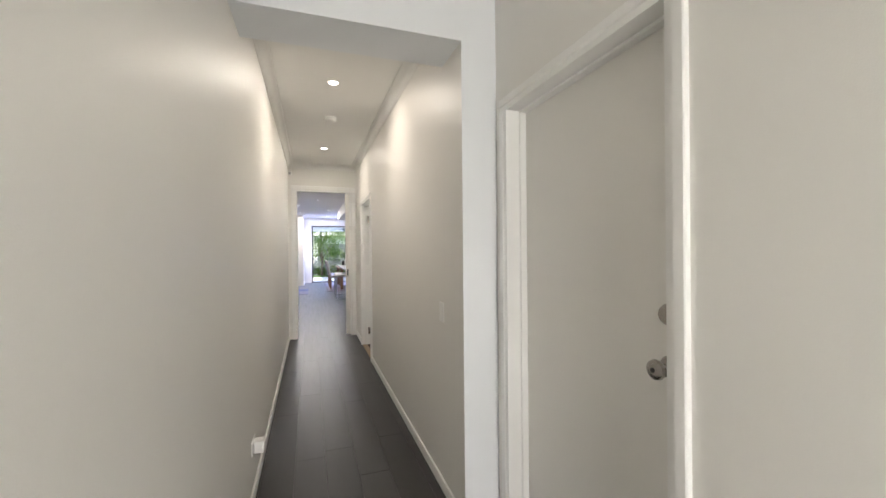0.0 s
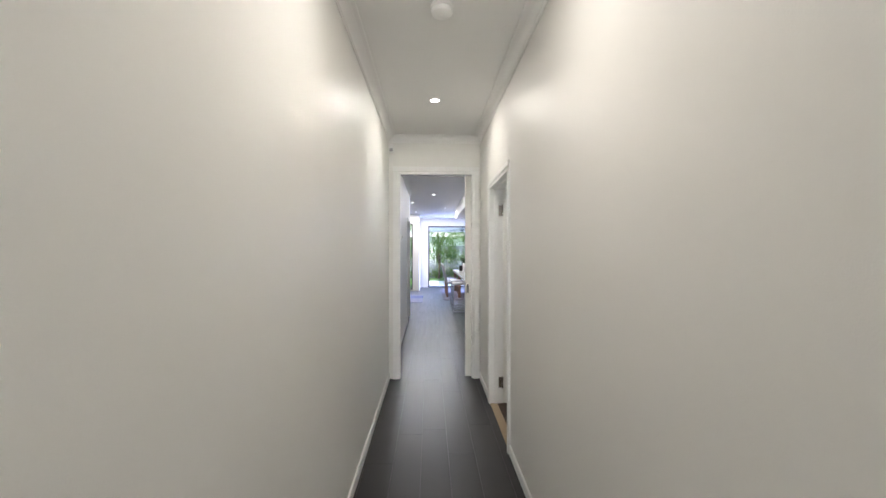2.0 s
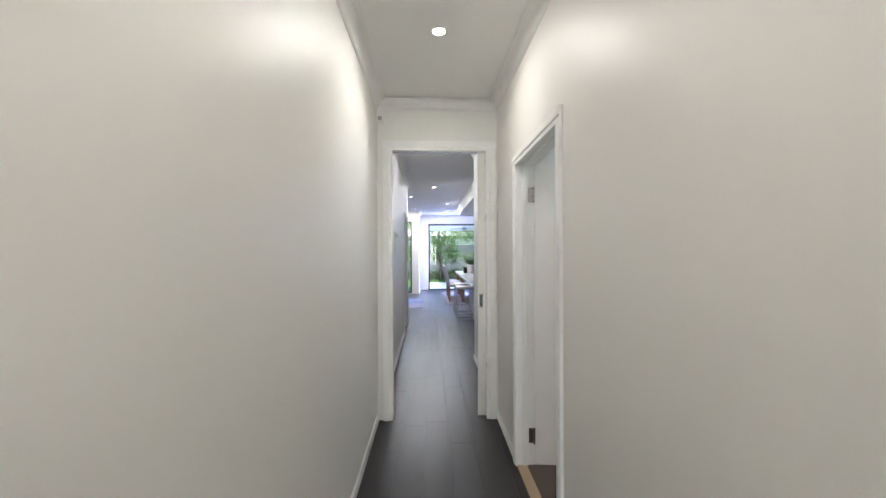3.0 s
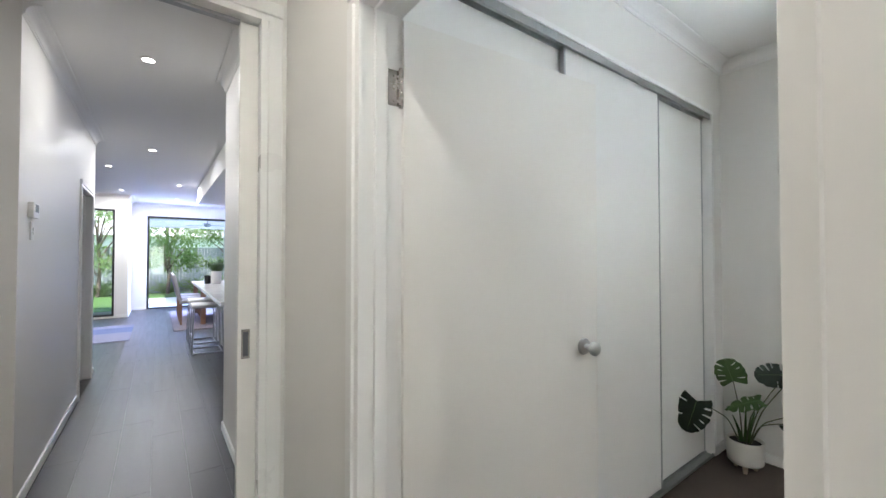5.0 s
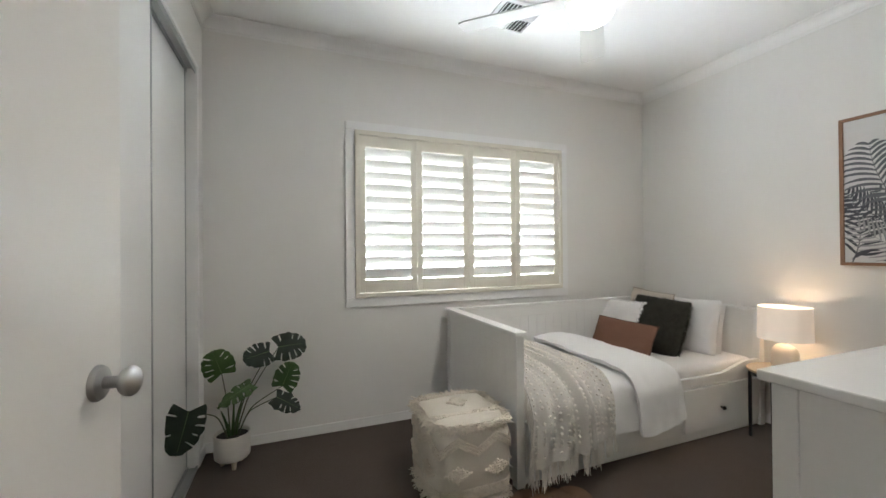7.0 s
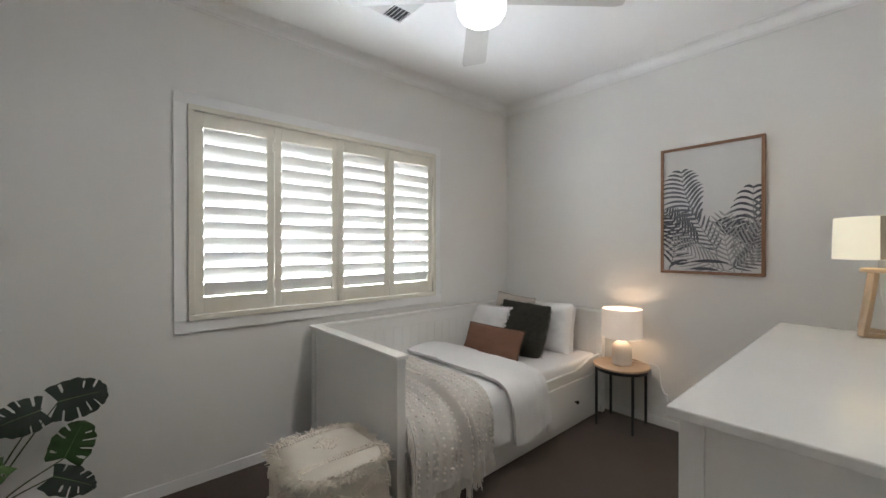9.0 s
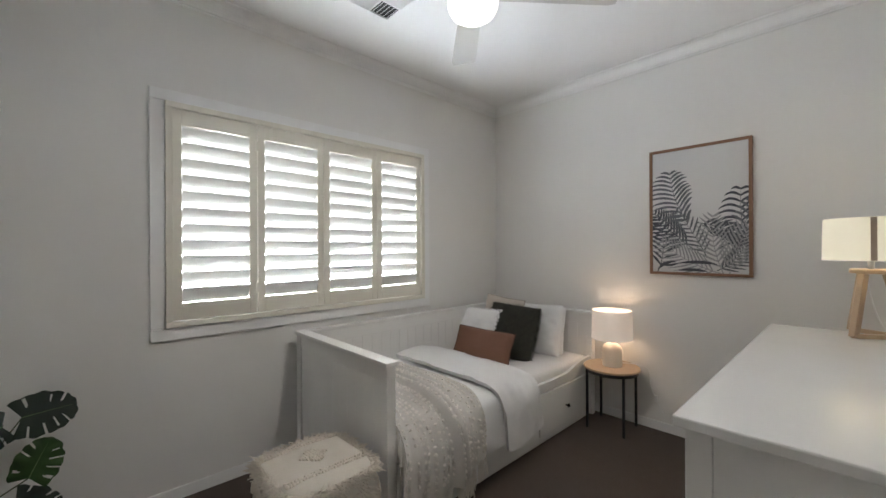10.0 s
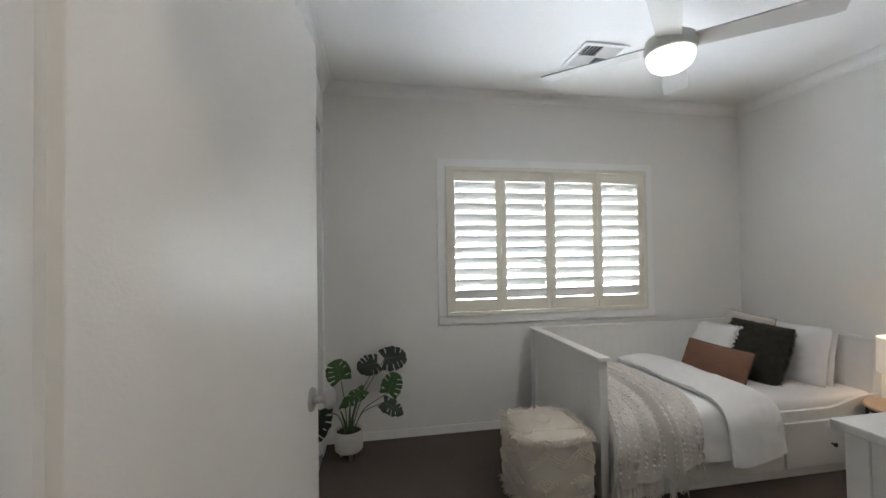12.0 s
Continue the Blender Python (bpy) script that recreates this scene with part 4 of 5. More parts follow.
# scalloped jute mat under the pouf's corner
M_JUTE = mat("brown_jute", (0.20, 0.13, 0.085), 0.95, vary=0.12, scale=12, bump=0.003, bump_scale=240, fine=0.25, spec=0.1)
mat_thing = thing("jute_mat", "brown braided jute mat with scalloped edge on the carpet", "mat")
for k in range(5):
    bm = bmesh.new()
    tube_pts = []
    for j in range(150):
        a = j * 0.32
        r = 0.007 + 0.0011 * j * 0.5
        tube_pts.append((r * math.cos(a), r * math.sin(a), 0))
    tube(bm, tube_pts, 0.006, 5)
    o = part("braid_coil", bm, M_JUTE, mat_thing, "", True)
    o.location = (2.12 + 0.045 * k - 0.008 * k * k, 4.66 + 0.115 * k, 0.010)

# ---- dresser ----
dresser = thing("dresser", "white-painted chest of drawers with framed side panel", "dresser")
DX0, DX1, DY0, DY1, DT = 0.612, 1.105, 3.46, 4.958, 0.977
part("top", bbox(DX0, DX1, DY0, DY1, DT - 0.026, DT, 0.004), mat("white_lacquered_top", (0.80, 0.79, 0.76), 0.16, vary=0.02, scale=3), dresser)
for y in (DY0 + 0.02, DY1 - 0.075):
    for x in (DX0 + 0.012, DX1 - 0.072):
        part("post", bbox(x, x + 0.052, y, y + 0.055, 0.004, DT - 0.026, 0.003), M_BED, dresser)
for y in (DY0 + 0.026, DY1 - 0.042):
    part("side_panel", bbox(DX0 + 0.064, DX1 - 0.072, y, y + 0.016, 0.10, DT - 0.026, 0.001), M_BED, dresser)
part("front_panel", bbox(DX1 - 0.050, DX1 - 0.032, DY0 + 0.075, DY1 - 0.075, 0.10, DT - 0.026, 0.002), M_BED, dresser)
part("back_panel", bbox(DX0 + 0.012, DX0 + 0.020, DY0 + 0.075, DY1 - 0.075, 0.10, DT - 0.026, 0.001), M_BED, dresser)
part("bottom", boxes((DX0 + 0.02, DX1 - 0.05, DY0 + 0.042, DY1 - 0.042, 0.09, 0.10)), M_BED, dresser)

# ---- lamps ----


def shade_mat(name, color, strength, warm):
    m = mat(name, color, 0.9, vary=0.03, scale=20, bump=0.0003, bump_scale=500, fine=0.03)
    b = m.node_tree.nodes["Principled BSDF"]
    b.inputs["Emission Color"].default_value = (*warm, 1)
    b.inputs["Emission Strength"].default_value = strength
    return m


M_SHADE = shade_mat("lit_white_shade", (0.82, 0.76, 0.68), 0.15, (1, 0.78, 0.60))
M_SHADE2 = shade_mat("lit_cream_shade", (0.80, 0.76, 0.60), 0.22, (1, 0.90, 0.66))


def drum(bm, x, y, z0, z1, r0, r1, t=0.0022, n=56):
    """An open drum shade with a wall."""
    rings = []
    for r, z in ((r0, z0), (r1, z1), (r1 - t, z1), (r0 - t, z0)):
        rings.append([bm.verts.new((x + r * math.cos(2 * math.pi * k / n), y + r * math.sin(2 * math.pi * k / n), z)) for k in range(n)])
    for i in range(4):
        lo, hi = rings[i], rings[(i + 1) % 4]
        for k in range(n):
            bm.faces.new((lo[k], lo[(k + 1) % n], hi[(k + 1) % n], hi[k]))
    return bm


TX, TY, TZ = 2.085, 2.985, 0.462
table = thing("side_table", "round oak-topped side table on black steel legs", "table", at=(TX, TY, 0))
bm = bmesh.new()
lathe(bm, [(0.19, TZ - 0.018), (0.198, TZ - 0.014), (0.198, TZ - 0.004), (0.194, TZ)], (0, 0, 0), 64)
part("tabletop", bm, M_OAK, table, "pale oak round top", True)
bm = bmesh.new()
drum(bm, 0, 0, TZ - 0.042, TZ - 0.020, 0.185, 0.185, 0.012)
part("ring", bm, M_BLACK, table)
for k in range(4):
    a = math.pi / 4 + k * math.pi / 2 + 0.05
    bm = bbox(-0.008, 0.008, -0.008, 0.008, 0.004, TZ - 0.02, 0.0015, 1)
    o = part("leg", bm, M_BLACK, table)
    o.location = (0.186 * math.cos(a), 0.186 * math.sin(a), 0)

lamp_1 = thing("table_lamp", "lit table lamp with white drum shade and ceramic base", "lamp", at=(TX, TY - 0.012, TZ))
bm = bmesh.new()
lathe(bm, [(0.066, 0.0), (0.070, 0.004), (0.071, 0.06), (0.071, 0.115), (0.066, 0.138), (0.054, 0.156), (0.036, 0.168), (0.018, 0.174), (0.014, 0.185), (0.012, 0.2)], (0, 0, 0), 40)
part("base", bm, mat("speckled_ceramic", (0.72, 0.66, 0.58), 0.55, vary=0.05, scale=40, fine=0.08, bump_scale=300), lamp_1, "matt stone-white ceramic base", True)
bm = bmesh.new()
drum(bm, 0, 0, 0.205, 0.418, 0.145, 0.140)
part("shade", bm, M_SHADE, lamp_1, "lit white fabric drum shade", True)
bm = bmesh.new()
lathe(bm, [(0.010, 0.19), (0.018, 0.22), (0.030, 0.26), (0.028, 0.285), (0.012, 0.30)], (0, 0, 0), 20)
part("bulb", bm, glow("warm_bulb", (1, 0.75, 0.5), 5), lamp_1, "", True)
bm = bmesh.new()
tube(bm, smooth_path([(0.05, -0.05, 0.01), (-0.12, -0.13, 0.006), (-0.20, -0.165, -0.02), (-0.215, -0.17, -0.14), (-0.25, -0.172, -0.23), (-0.30, -0.176, -0.33)], 30), 0.0025, 6)
cord = part("power_cord", bm, M_TRIM, lamp_1, "thin white cord", True)
bm = bbox(-0.262, -0.238, -0.178, -0.164, -0.255, -0.205, 0.003)
part("inline_switch", bm, M_TRIM, lamp_1)

LX, LY = 0.775, 3.53
lamp_2 = thing("table_lamp", "lit lamp with cream drum shade on an oak tripod base", "lamp", at=(LX, LY, DT))
for k in range(3):
    a = math.radians(62 + 120 * k)
    b = math.radians(62 + 120 * (k + 1))
    p0, p1 = Vector((0.105 * math.cos(a), 0.105 * math.sin(a), 0.012)), Vector((0.045 * math.cos(a), 0.045 * math.sin(a), 0.262))
    d = (p1 - p0)
    bm = bbox(-0.011, 0.011, -0.016, 0.016, -0.008, d.length, 0.002, 1)
    o = part("leg", bm, M_OAK, lamp_2)
    o.matrix_basis = Matrix.Translation(p0) @ d.to_track_quat("Z", "Y").to_matrix().to_4x4()
    q0, q1 = Vector((0.105 * math.cos(a), 0.105 * math.sin(a), 0.0095)), Vector((0.105 * math.cos(b), 0.105 * math.sin(b), 0.0095))
    d = q1 - q0
    o = part("base_rail", bbox(-0.009, 0.009, -0.010, 0.010, 0, d.length, 0.002, 1), M_OAK, lamp_2)
    o.matrix_basis = Matrix.Translation(q0) @ d.to_track_quat("Z", "X").to_matrix().to_4x4()
bm = bmesh.new()
lathe(bm, [(0.062, 0.262), (0.064, 0.266), (0.064, 0.276), (0.060, 0.28)], (0, 0, 0), 28)
part("collar", bm, M_OAK, lamp_2, "", True)
bm = bmesh.new()
lathe(bm, [(0.011, 0.28), (0.011, 0.33), (0.017, 0.332), (0.017, 0.35), (0.012, 0.352)], (0, 0, 0), 18)
part("stem", bm, M_CHROME, lamp_2, "chrome stem", True)
bm = bmesh.new()
drum(bm, 0, 0, 0.316, 0.490, 0.147, 0.143)
shade = part("shade", bm, M_SHADE2, lamp_2, "lit cream fabric drum shade", True)
# narrow taupe band up the side of the drum
bm = bmesh.new()
a0 = math.radians(92)
rings = [[bm.verts.new((0.1485 * math.cos(a0 + da), 0.1485 * math.sin(a0 + da), z)) for da in (-0.06, 0, 0.06)] for z in (0.318, 0.488)]
for j in range(2):
    bm.faces.new((rings[0][j], rings[0][j + 1], rings[1][j + 1], rings[1][j]))
part("side_band", solid(bm, 0.001), mat("taupe_band", (0.45, 0.36, 0.27), 0.9), shade, "narrow upright taupe band")
bm = bmesh.new()
lathe(bm, [(0.010, 0.35), (0.018, 0.37), (0.030, 0.41), (0.028, 0.435), (0.012, 0.45)], (0, 0, 0), 20)
part("bulb", bm, glow("warm_bulb_2", (1, 0.85, 0.6), 4), lamp_2, "", True)
bm = bmesh.new()
tube(bm, smooth_path([(0, 0, 0.28), (0.005, 0.01, 0.20), (-0.02, 0.0, 0.08), (-0.06, -0.05, 0.006), (-0.13, -0.09, 0.004)], 24), 0.0025, 6)
part("power_cord", bm, M_TRIM, lamp_2, "thin white cord", True)
# ---- framed print ----
PX0, PX1, PZ0, PZ1 = 1.262, 1.868, 1.157, 2.058
print_1 = thing("framed_print", "framed print of grey palm fronds in an oak-brown frame", "picture")
M_FRAMEW = mat("red_oak_frame", (0.26, 0.135, 0.075), 0.45, vary=0.12, scale=5, fine=0.1, bump_scale=60, stretch=(4, 4, 1))
bm = bmesh.new()
FW = 0.019
for r in ((PX0, PX1, PZ0, PZ0 + FW), (PX0, PX1, PZ1 - FW, PZ1), (PX0, PX0 + FW, PZ0 + FW, PZ1 - FW), (PX1 - FW, PX1, PZ0 + FW, PZ1 - FW)):
    box(bm, r[0], r[1], 2.786, 2.818, r[2], r[3])
part("frame", bevelled(bm, 0.0015, 1), M_FRAMEW, print_1)
canvas = part("canvas", boxes((PX0 + FW, PX1 - FW, 2.79, 2.806, PZ0 + FW, PZ1 - FW)), mat("off_white_paper", (0.66, 0.65, 0.64), 0.8, vary=0.03, scale=4), print_1)
INK = [mat("ink_dark", (0.075, 0.08, 0.095), 0.8, vary=0.35, scale=14), mat("ink_mid", (0.14, 0.145, 0.158), 0.8, vary=0.35, scale=14),
       mat("ink_light", (0.33, 0.33, 0.335), 0.8, vary=0.25, scale=14)]


def frond(name, ink, base, tip, bow, count, length, width, droop, level, one_side=0, start=0.08, rib=0.0026):
    """A palm frond of curved leaflets on the paper; places run from 0 to 1 across and up it."""
    cw, ch = PX1 - PX0 - 2 * FW, PZ1 - PZ0 - 2 * FW
    rr = random.Random(int(1000 * (base[0] + 3 * tip[1] + 7 * count)))
    bm = bmesh.new()
    b, t = Vector((base[0] * cw, base[1] * ch)), Vector((tip[0] * cw, tip[1] * ch))
    side = Vector((-(t - b).y, (t - b).x)) * bow

    def at(s):
        return b.lerp(t, s) + side * (4 * s * (1 - s))

    def put(p):
        x, y = min(max(p.x, 0), cw), min(max(p.y, 0), ch)
        return Vector((PX1 - FW - x, 2.8062 + level * 0.00035, PZ0 + FW + y))

    def ribbon(pts, wid):
        prev = None
        for k, p in enumerate(pts):
            d = pts[min(k + 1, len(pts) - 1)] - pts[max(k - 1, 0)]
            if d.length < 1e-9:
                continue
            n = Vector((-d.y, d.x)).normalized() * wid[k]
            pr = (bm.verts.new(put(p + n)), bm.verts.new(put(p - n)))
            if prev:
                q = (prev[0], pr[0], pr[1], prev[1])
                area = (q[1].co - q[0].co).cross(q[3].co - q[0].co).length + (q[2].co - q[1].co).cross(q[3].co - q[2].co).length
                if area > 1e-8:
                    bm.faces.new(q)
            prev = pr
    ribbon([at(k / 14) for k in range(15)], [rib * (1.2 - k / 14) if rib < 0.005 else rib * math.sin(math.pi * (0.04 + 0.92 * k / 14)) ** 0.8 for k in range(15)])
    for k in range(count):
        s = start + (1 - start) * (k + 0.5) / count
        p, d = at(s), (at(min(s + 0.02, 1)) - at(max(s - 0.02, 0))).normalized()
        for sg in (-1, 1):
            if one_side and sg != one_side:
                continue
            L = length * math.sin(math.pi * (0.18 + 0.78 * s)) ** 0.7 * rr.uniform(0.85, 1.1)
            n = Vector((-d.y, d.x)) * sg
            a0 = d * 0.66 + n * 0.78
            pts = []
            for j in range(9):
                u = j / 8
                pts.append(p + a0 * (L * u) + d * (L * 0.22 * u * u) + Vector((0, -1)) * (droop * L * u ** 2.2))
            ribbon(pts, [width * (0.35 + 1.3 * math.sin(math.pi * min(1, 0.12 + 0.88 * j / 8))) / 1.65 for j in range(9)])
    bm.normal_update()
    tagged(part(name, bm, INK[ink], canvas), kind="stuff")


frond("frond", 0, (0.44, 0.20), (0.02, 0.50), 0.04, 12, 0.15, 0.0070, 0.25, 1)
frond("frond", 0, (0.06, 0.00), (0.05, 0.46), -0.10, 9, 0.13, 0.0080, 0.45, 2)
frond("frond", 1, (0.40, 0.40), (0.20, 0.83), 0.06, 12, 0.20, 0.0085, 0.62, 3, start=0.02)
frond("frond", 0, (0.50, 0.40), (1.04, 0.24), 0.06, 10, 0.09, 0.0085, 0.05, 3)
frond("frond", 0, (1.02, 0.16), (0.93, 0.66), 0.05, 10, 0.19, 0.0085, 0.85, 4)
frond("frond", 1, (0.92, 0.20), (1.02, 0.56), 0.0, 8, 0.12, 0.0080, 0.5, 5)
frond("frond", 1, (0.60, 0.12), (0.26, 0.50), -0.04, 10, 0.13, 0.0066, 0.30, 6)
frond("frond", 2, (0.74, 0.00), (0.10, 0.26), 0.07, 13, 0.15, 0.0056, 0.0, 7)
frond("frond", 2, (0.76, 0.00), (0.66, 0.46), 0.06, 11, 0.13, 0.0062, 0.12, 8)
frond("frond", 2, (0.82, 0.00), (1.00, 0.36), 0.03, 11, 0.15, 0.0062, 0.05, 9)
frond("frond", 1, (0.70, 0.02), (0.98, 0.22), -0.08, 9, 0.10, 0.0065, 0.10, 8)
for ink, base, tip, bow, rib in ((0, (0.31, 0.075), (0.70, 0.070), 0.05, 0.011), (0, (0.30, 0.015), (0.60, 0.012), 0.05, 0.010),
                                 (0, (0.06, 0.02), (0.26, 0.09), 0.10, 0.010), (0, (0.30, 0.075), (0.10, 0.06), 0.08, 0.008)):
    frond("leaf_blade", ink, base, tip, bow, 0, 0.1, 0.005, 0, 10, rib=rib)

# ---- potted monstera ----
PXY = (3.125, 6.335)
plant = thing("potted_plant", "artificial monstera plant in a white footed pot on carpet", "plant", at=(PXY[0], PXY[1], 0))
bm = bmesh.new()
lathe(bm, [(0.070, 0.052), (0.086, 0.055), (0.096, 0.066), (0.098, 0.09), (0.099, 0.196), (0.097, 0.2), (0.091, 0.2), (0.089, 0.196), (0.089, 0.178), (0.03, 0.176)], (0, 0, 0), 48)
part("pot", bm, mat("white_glazed_pot", (0.72, 0.69, 0.63), 0.45, vary=0.03, scale=15), plant, "off-white ceramic pot", True)
for k in range(3):
    a = math.radians(195 + 120 * k)
    bm = bmesh.new()
    lathe(bm, [(0.010, 0.003), (0.011, 0.006), (0.017, 0.056)], (0.058 * math.cos(a), 0.058 * math.sin(a), 0), 14)
    part("foot", bm, mat("pot_foot_wood", (0.55, 0.45, 0.34), 0.5), plant, "pale wooden foot", True)
bm = bmesh.new()
lathe(bm, [(0.02, 0.174), (0.086, 0.176), (0.088, 0.180), (0.06, 0.185), (0.02, 0.187)], (0, 0, 0), 32)
part("soil", bm, mat("dark_moss_soil", (0.02, 0.018, 0.014), 0.95, vary=0.4, scale=60, bump=0.006, bump_scale=150), plant, "", True)
M_LEAF = [mat("leaf_deep_green", (0.020, 0.032, 0.021), 0.42, vary=0.25, scale=14, bump=0.0006, bump_scale=90, fine=0.1, spec=0.22),
          mat("leaf_mid_green", (0.035, 0.075, 0.020), 0.42, vary=0.25, scale=14, bump=0.0006, bump_scale=90, fine=0.1, spec=0.22),
          mat("leaf_light_green", (0.052, 0.098, 0.028), 0.45, vary=0.2, scale=14, bump=0.0006, bump_scale=90, fine=0.1, spec=0.22)]
M_STEM = mat("leaf_stalk", (0.0504, 0.0684, 0.0216), 0.5, vary=0.2, scale=20)
M_VEIN = mat("leaf_vein", (0.10, 0.16, 0.06), 0.5, vary=0.15, scale=20)


def monstera(base, tip, normal, width, ink, seed, cup=0.10, stalk=None):
    """A split leaf from its stalk end to its tip; slits run in from the edge between the side veins."""
    rr = random.Random(seed)
    base, tip, normal = Vector(base), Vector(tip), Vector(normal).normalized()
    ax = tip - base
    L = ax.length
    ax.normalize()
    nrm = (normal - ax * normal.dot(ax)).normalized()
    lat = ax.cross(nrm)
    cuts = {}
    for sg in (-1, 1):
        cuts[sg] = [(c + rr.uniform(-0.02, 0.02), rr.uniform(0.012, 0.020), rr.uniform(0.34, 0.55), 1.1 if rr.random() < 0.55 else rr.uniform(0.80, 0.92))
                    for c in (0.14, 0.29, 0.44, 0.60) if rr.random() < 0.85]
    NS, NVV = 72, 14
    bm = bmesh.new()
    for sg in (-1, 1):
        rows = []
        for i in range(NS + 1):
            s = i / NS
            # side veins run back at the heart-shaped base and forward at the tip
            phi = radians(116 - 84 * s ** 0.8)
            hw = width / 2 * (0.78 + 0.9 * s - 0.55 * s * s) * (1 - s ** 2.2) * (1 + 0.025 * math.sin(s * 40))
            row = []
            for j in range(NVV + 1):
                v = j / NVV
                z = -cup * width * v * v * 0.8 - 0.10 * L * s * s + 0.006 * math.sin(s * 24) * v * v
                row.append(bm.verts.new(base + ax * (L * 0.99 * s + math.cos(phi) * hw * v) + lat * (sg * math.sin(phi) * hw * v) + nrm * (z + 0.004)))
            rows.append(row)
        for i in range(NS):
            s = (i + 0.5) / NS
            for j in range(NVV):
                v = (j + 0.5) / NVV
                if not any(d0 < v < d1 and abs(s - c) < w * min(1, (v - d0) * 5 + 0.4) for c, w, d0, d1 in cuts[sg]):
                    q = (rows[i][j], rows[i + 1][j], rows[i + 1][j + 1], rows[i][j + 1])
                    bm.faces.new(q if sg > 0 else q[::-1])
    bmesh.ops.remove_doubles(bm, verts=bm.verts[:], dist=0.0004)
    bmesh.ops.delete(bm, geom=[v for v in bm.verts if not v.link_faces], context="VERTS")
    bmesh.ops.solidify(bm, geom=bm.faces[:], thickness=0.0012)
    leaf = part("leaf", bm, M_LEAF[ink], plant, "", True)
    bm = bmesh.new()
    tube(bm, [base + ax * (L * s) + nrm * (0.0055 - 0.10 * L * s * s) for s in [k / 10 for k in range(10)]], [0.0022 * (1.1 - k / 10) for k in range(10)], 5)
    part("midrib", bm, M_VEIN, leaf, "", True)
    bm = bmesh.new()
    root = Vector(stalk or (0, 0, 0.18))
    mid = root.lerp(base, 0.5) + Vector((0, 0, 0.06))
    tube(bm, smooth_path([root, root.lerp(mid, 0.5) + Vector((0, 0, 0.04)), mid, base - Vector((0, 0, 0.0)), base + ax * 0.01], 22), [0.0046 - 0.0022 * k / 22 for k in range(23)], 6)
    part("stalk", bm, M_STEM, plant, "", True)


def rel(x, y, z):
    return (x - 3.035, y - 6.365, z)


monstera(rel(3.00, 6.415, 0.565), rel(2.98, 6.455, 0.695), (-1, -0.15, 0.25), 0.185, 2, 31, stalk=(-0.01, 0.01, 0.18))
monstera(rel(3.04, 6.165, 0.655), rel(2.98, 6.295, 0.640), (-0.85, -0.2, 0.55), 0.165, 0, 32, stalk=(0.01, -0.01, 0.18))
monstera(rel(3.03, 6.110, 0.680), rel(3.06, 5.945, 0.690), (-0.85, 0.0, 0.50), 0.195, 0, 33, stalk=(0.015, -0.02, 0.18))
monstera(rel(2.95, 6.085, 0.465), rel(2.96, 6.030, 0.595), (-1, 0.25, 0.35), 0.165, 1, 34, stalk=(-0.01, -0.03, 0.18))
monstera(rel(2.92, 6.120, 0.410), rel(2.88, 5.985, 0.340), (-0.7, -0.3, 0.7), 0.135, 0, 35, stalk=(-0.02, -0.03, 0.18))
monstera(rel(2.71, 6.520, 0.470), rel(2.66, 6.560, 0.270), (-1, -0.45, 0.15), 0.205, 0, 36, cup=0.05, stalk=(-0.03, 0.02, 0.18))
monstera(rel(2.93, 6.255, 0.500), rel(2.86, 6.420, 0.425), (-0.35, -0.35, 1), 0.120, 2, 37, stalk=(-0.015, -0.01, 0.18))
for k, (dx, dy, h, r) in enumerate(((-0.03, 0.035, 0.17, 0.011), (0.0, -0.035, 0.21, 0.012), (-0.02, -0.01, 0.25, 0.009))):
    bm = bmesh.new()
    pts = smooth_path([(dx * 0.4, dy * 0.4, 0.178), (dx * 0.8, dy * 0.8, 0.178 + h * 0.5), (dx * 1.5, dy * 1.5, 0.178 + h)], 14)
    tube(bm, pts, [r * (1.25 - 0.95 * j / 14) for j in range(15)], 8)
    part("sheath", bm, M_LEAF[2 if k else 1], plant, "folded green sheath", True)

# ---- ceiling fan ----
FX, FY = 1.925, 4.70
M_FAN = mat("white_fan_enamel", (0.60, 0.585, 0.55), 0.35, vary=0.02, scale=8)
fan = thing("ceiling_fan", "white four-blade ceiling fan with lit round light", "ceiling fan", at=(FX, FY, CEIL))
bm = bmesh.new()
lathe(bm, [(0.062, -0.001), (0.064, -0.02), (0.052, -0.045), (0.020, -0.060)], (0, 0, 0), 36)
part("canopy", bm, M_FAN, fan, "", True)
bm = bmesh.new()
lathe(bm, [(0.0125, -0.055), (0.0125, -0.264)], (0, 0, 0), 16)
part("downrod", bm, M_CHROME, fan, "", True)
bm = bmesh.new()
lathe(bm, [(0.028, -0.262), (0.050, -0.272), (0.092, -0.286), (0.110, -0.300), (0.115, -0.322), (0.117, -0.330), (0.117, -0.352), (0.112, -0.366), (0.104, -0.370)], (0, 0, 0), 44)
part("motor_housing", bm, mat("satin_white_housing", (0.62, 0.61, 0.59), 0.3, 0.2, vary=0.02), fan, "", True)
bm = bmesh.new()
lathe(bm, [(0.103, -0.362), (0.107, -0.376), (0.104, -0.402), (0.090, -0.428), (0.062, -0.447), (0.025, -0.455)], (0, 0, 0), 44)
part("light", bm, glow("fan_light_glow", (1, 0.94, 0.84), 1.4), fan, "glowing frosted round light", True)
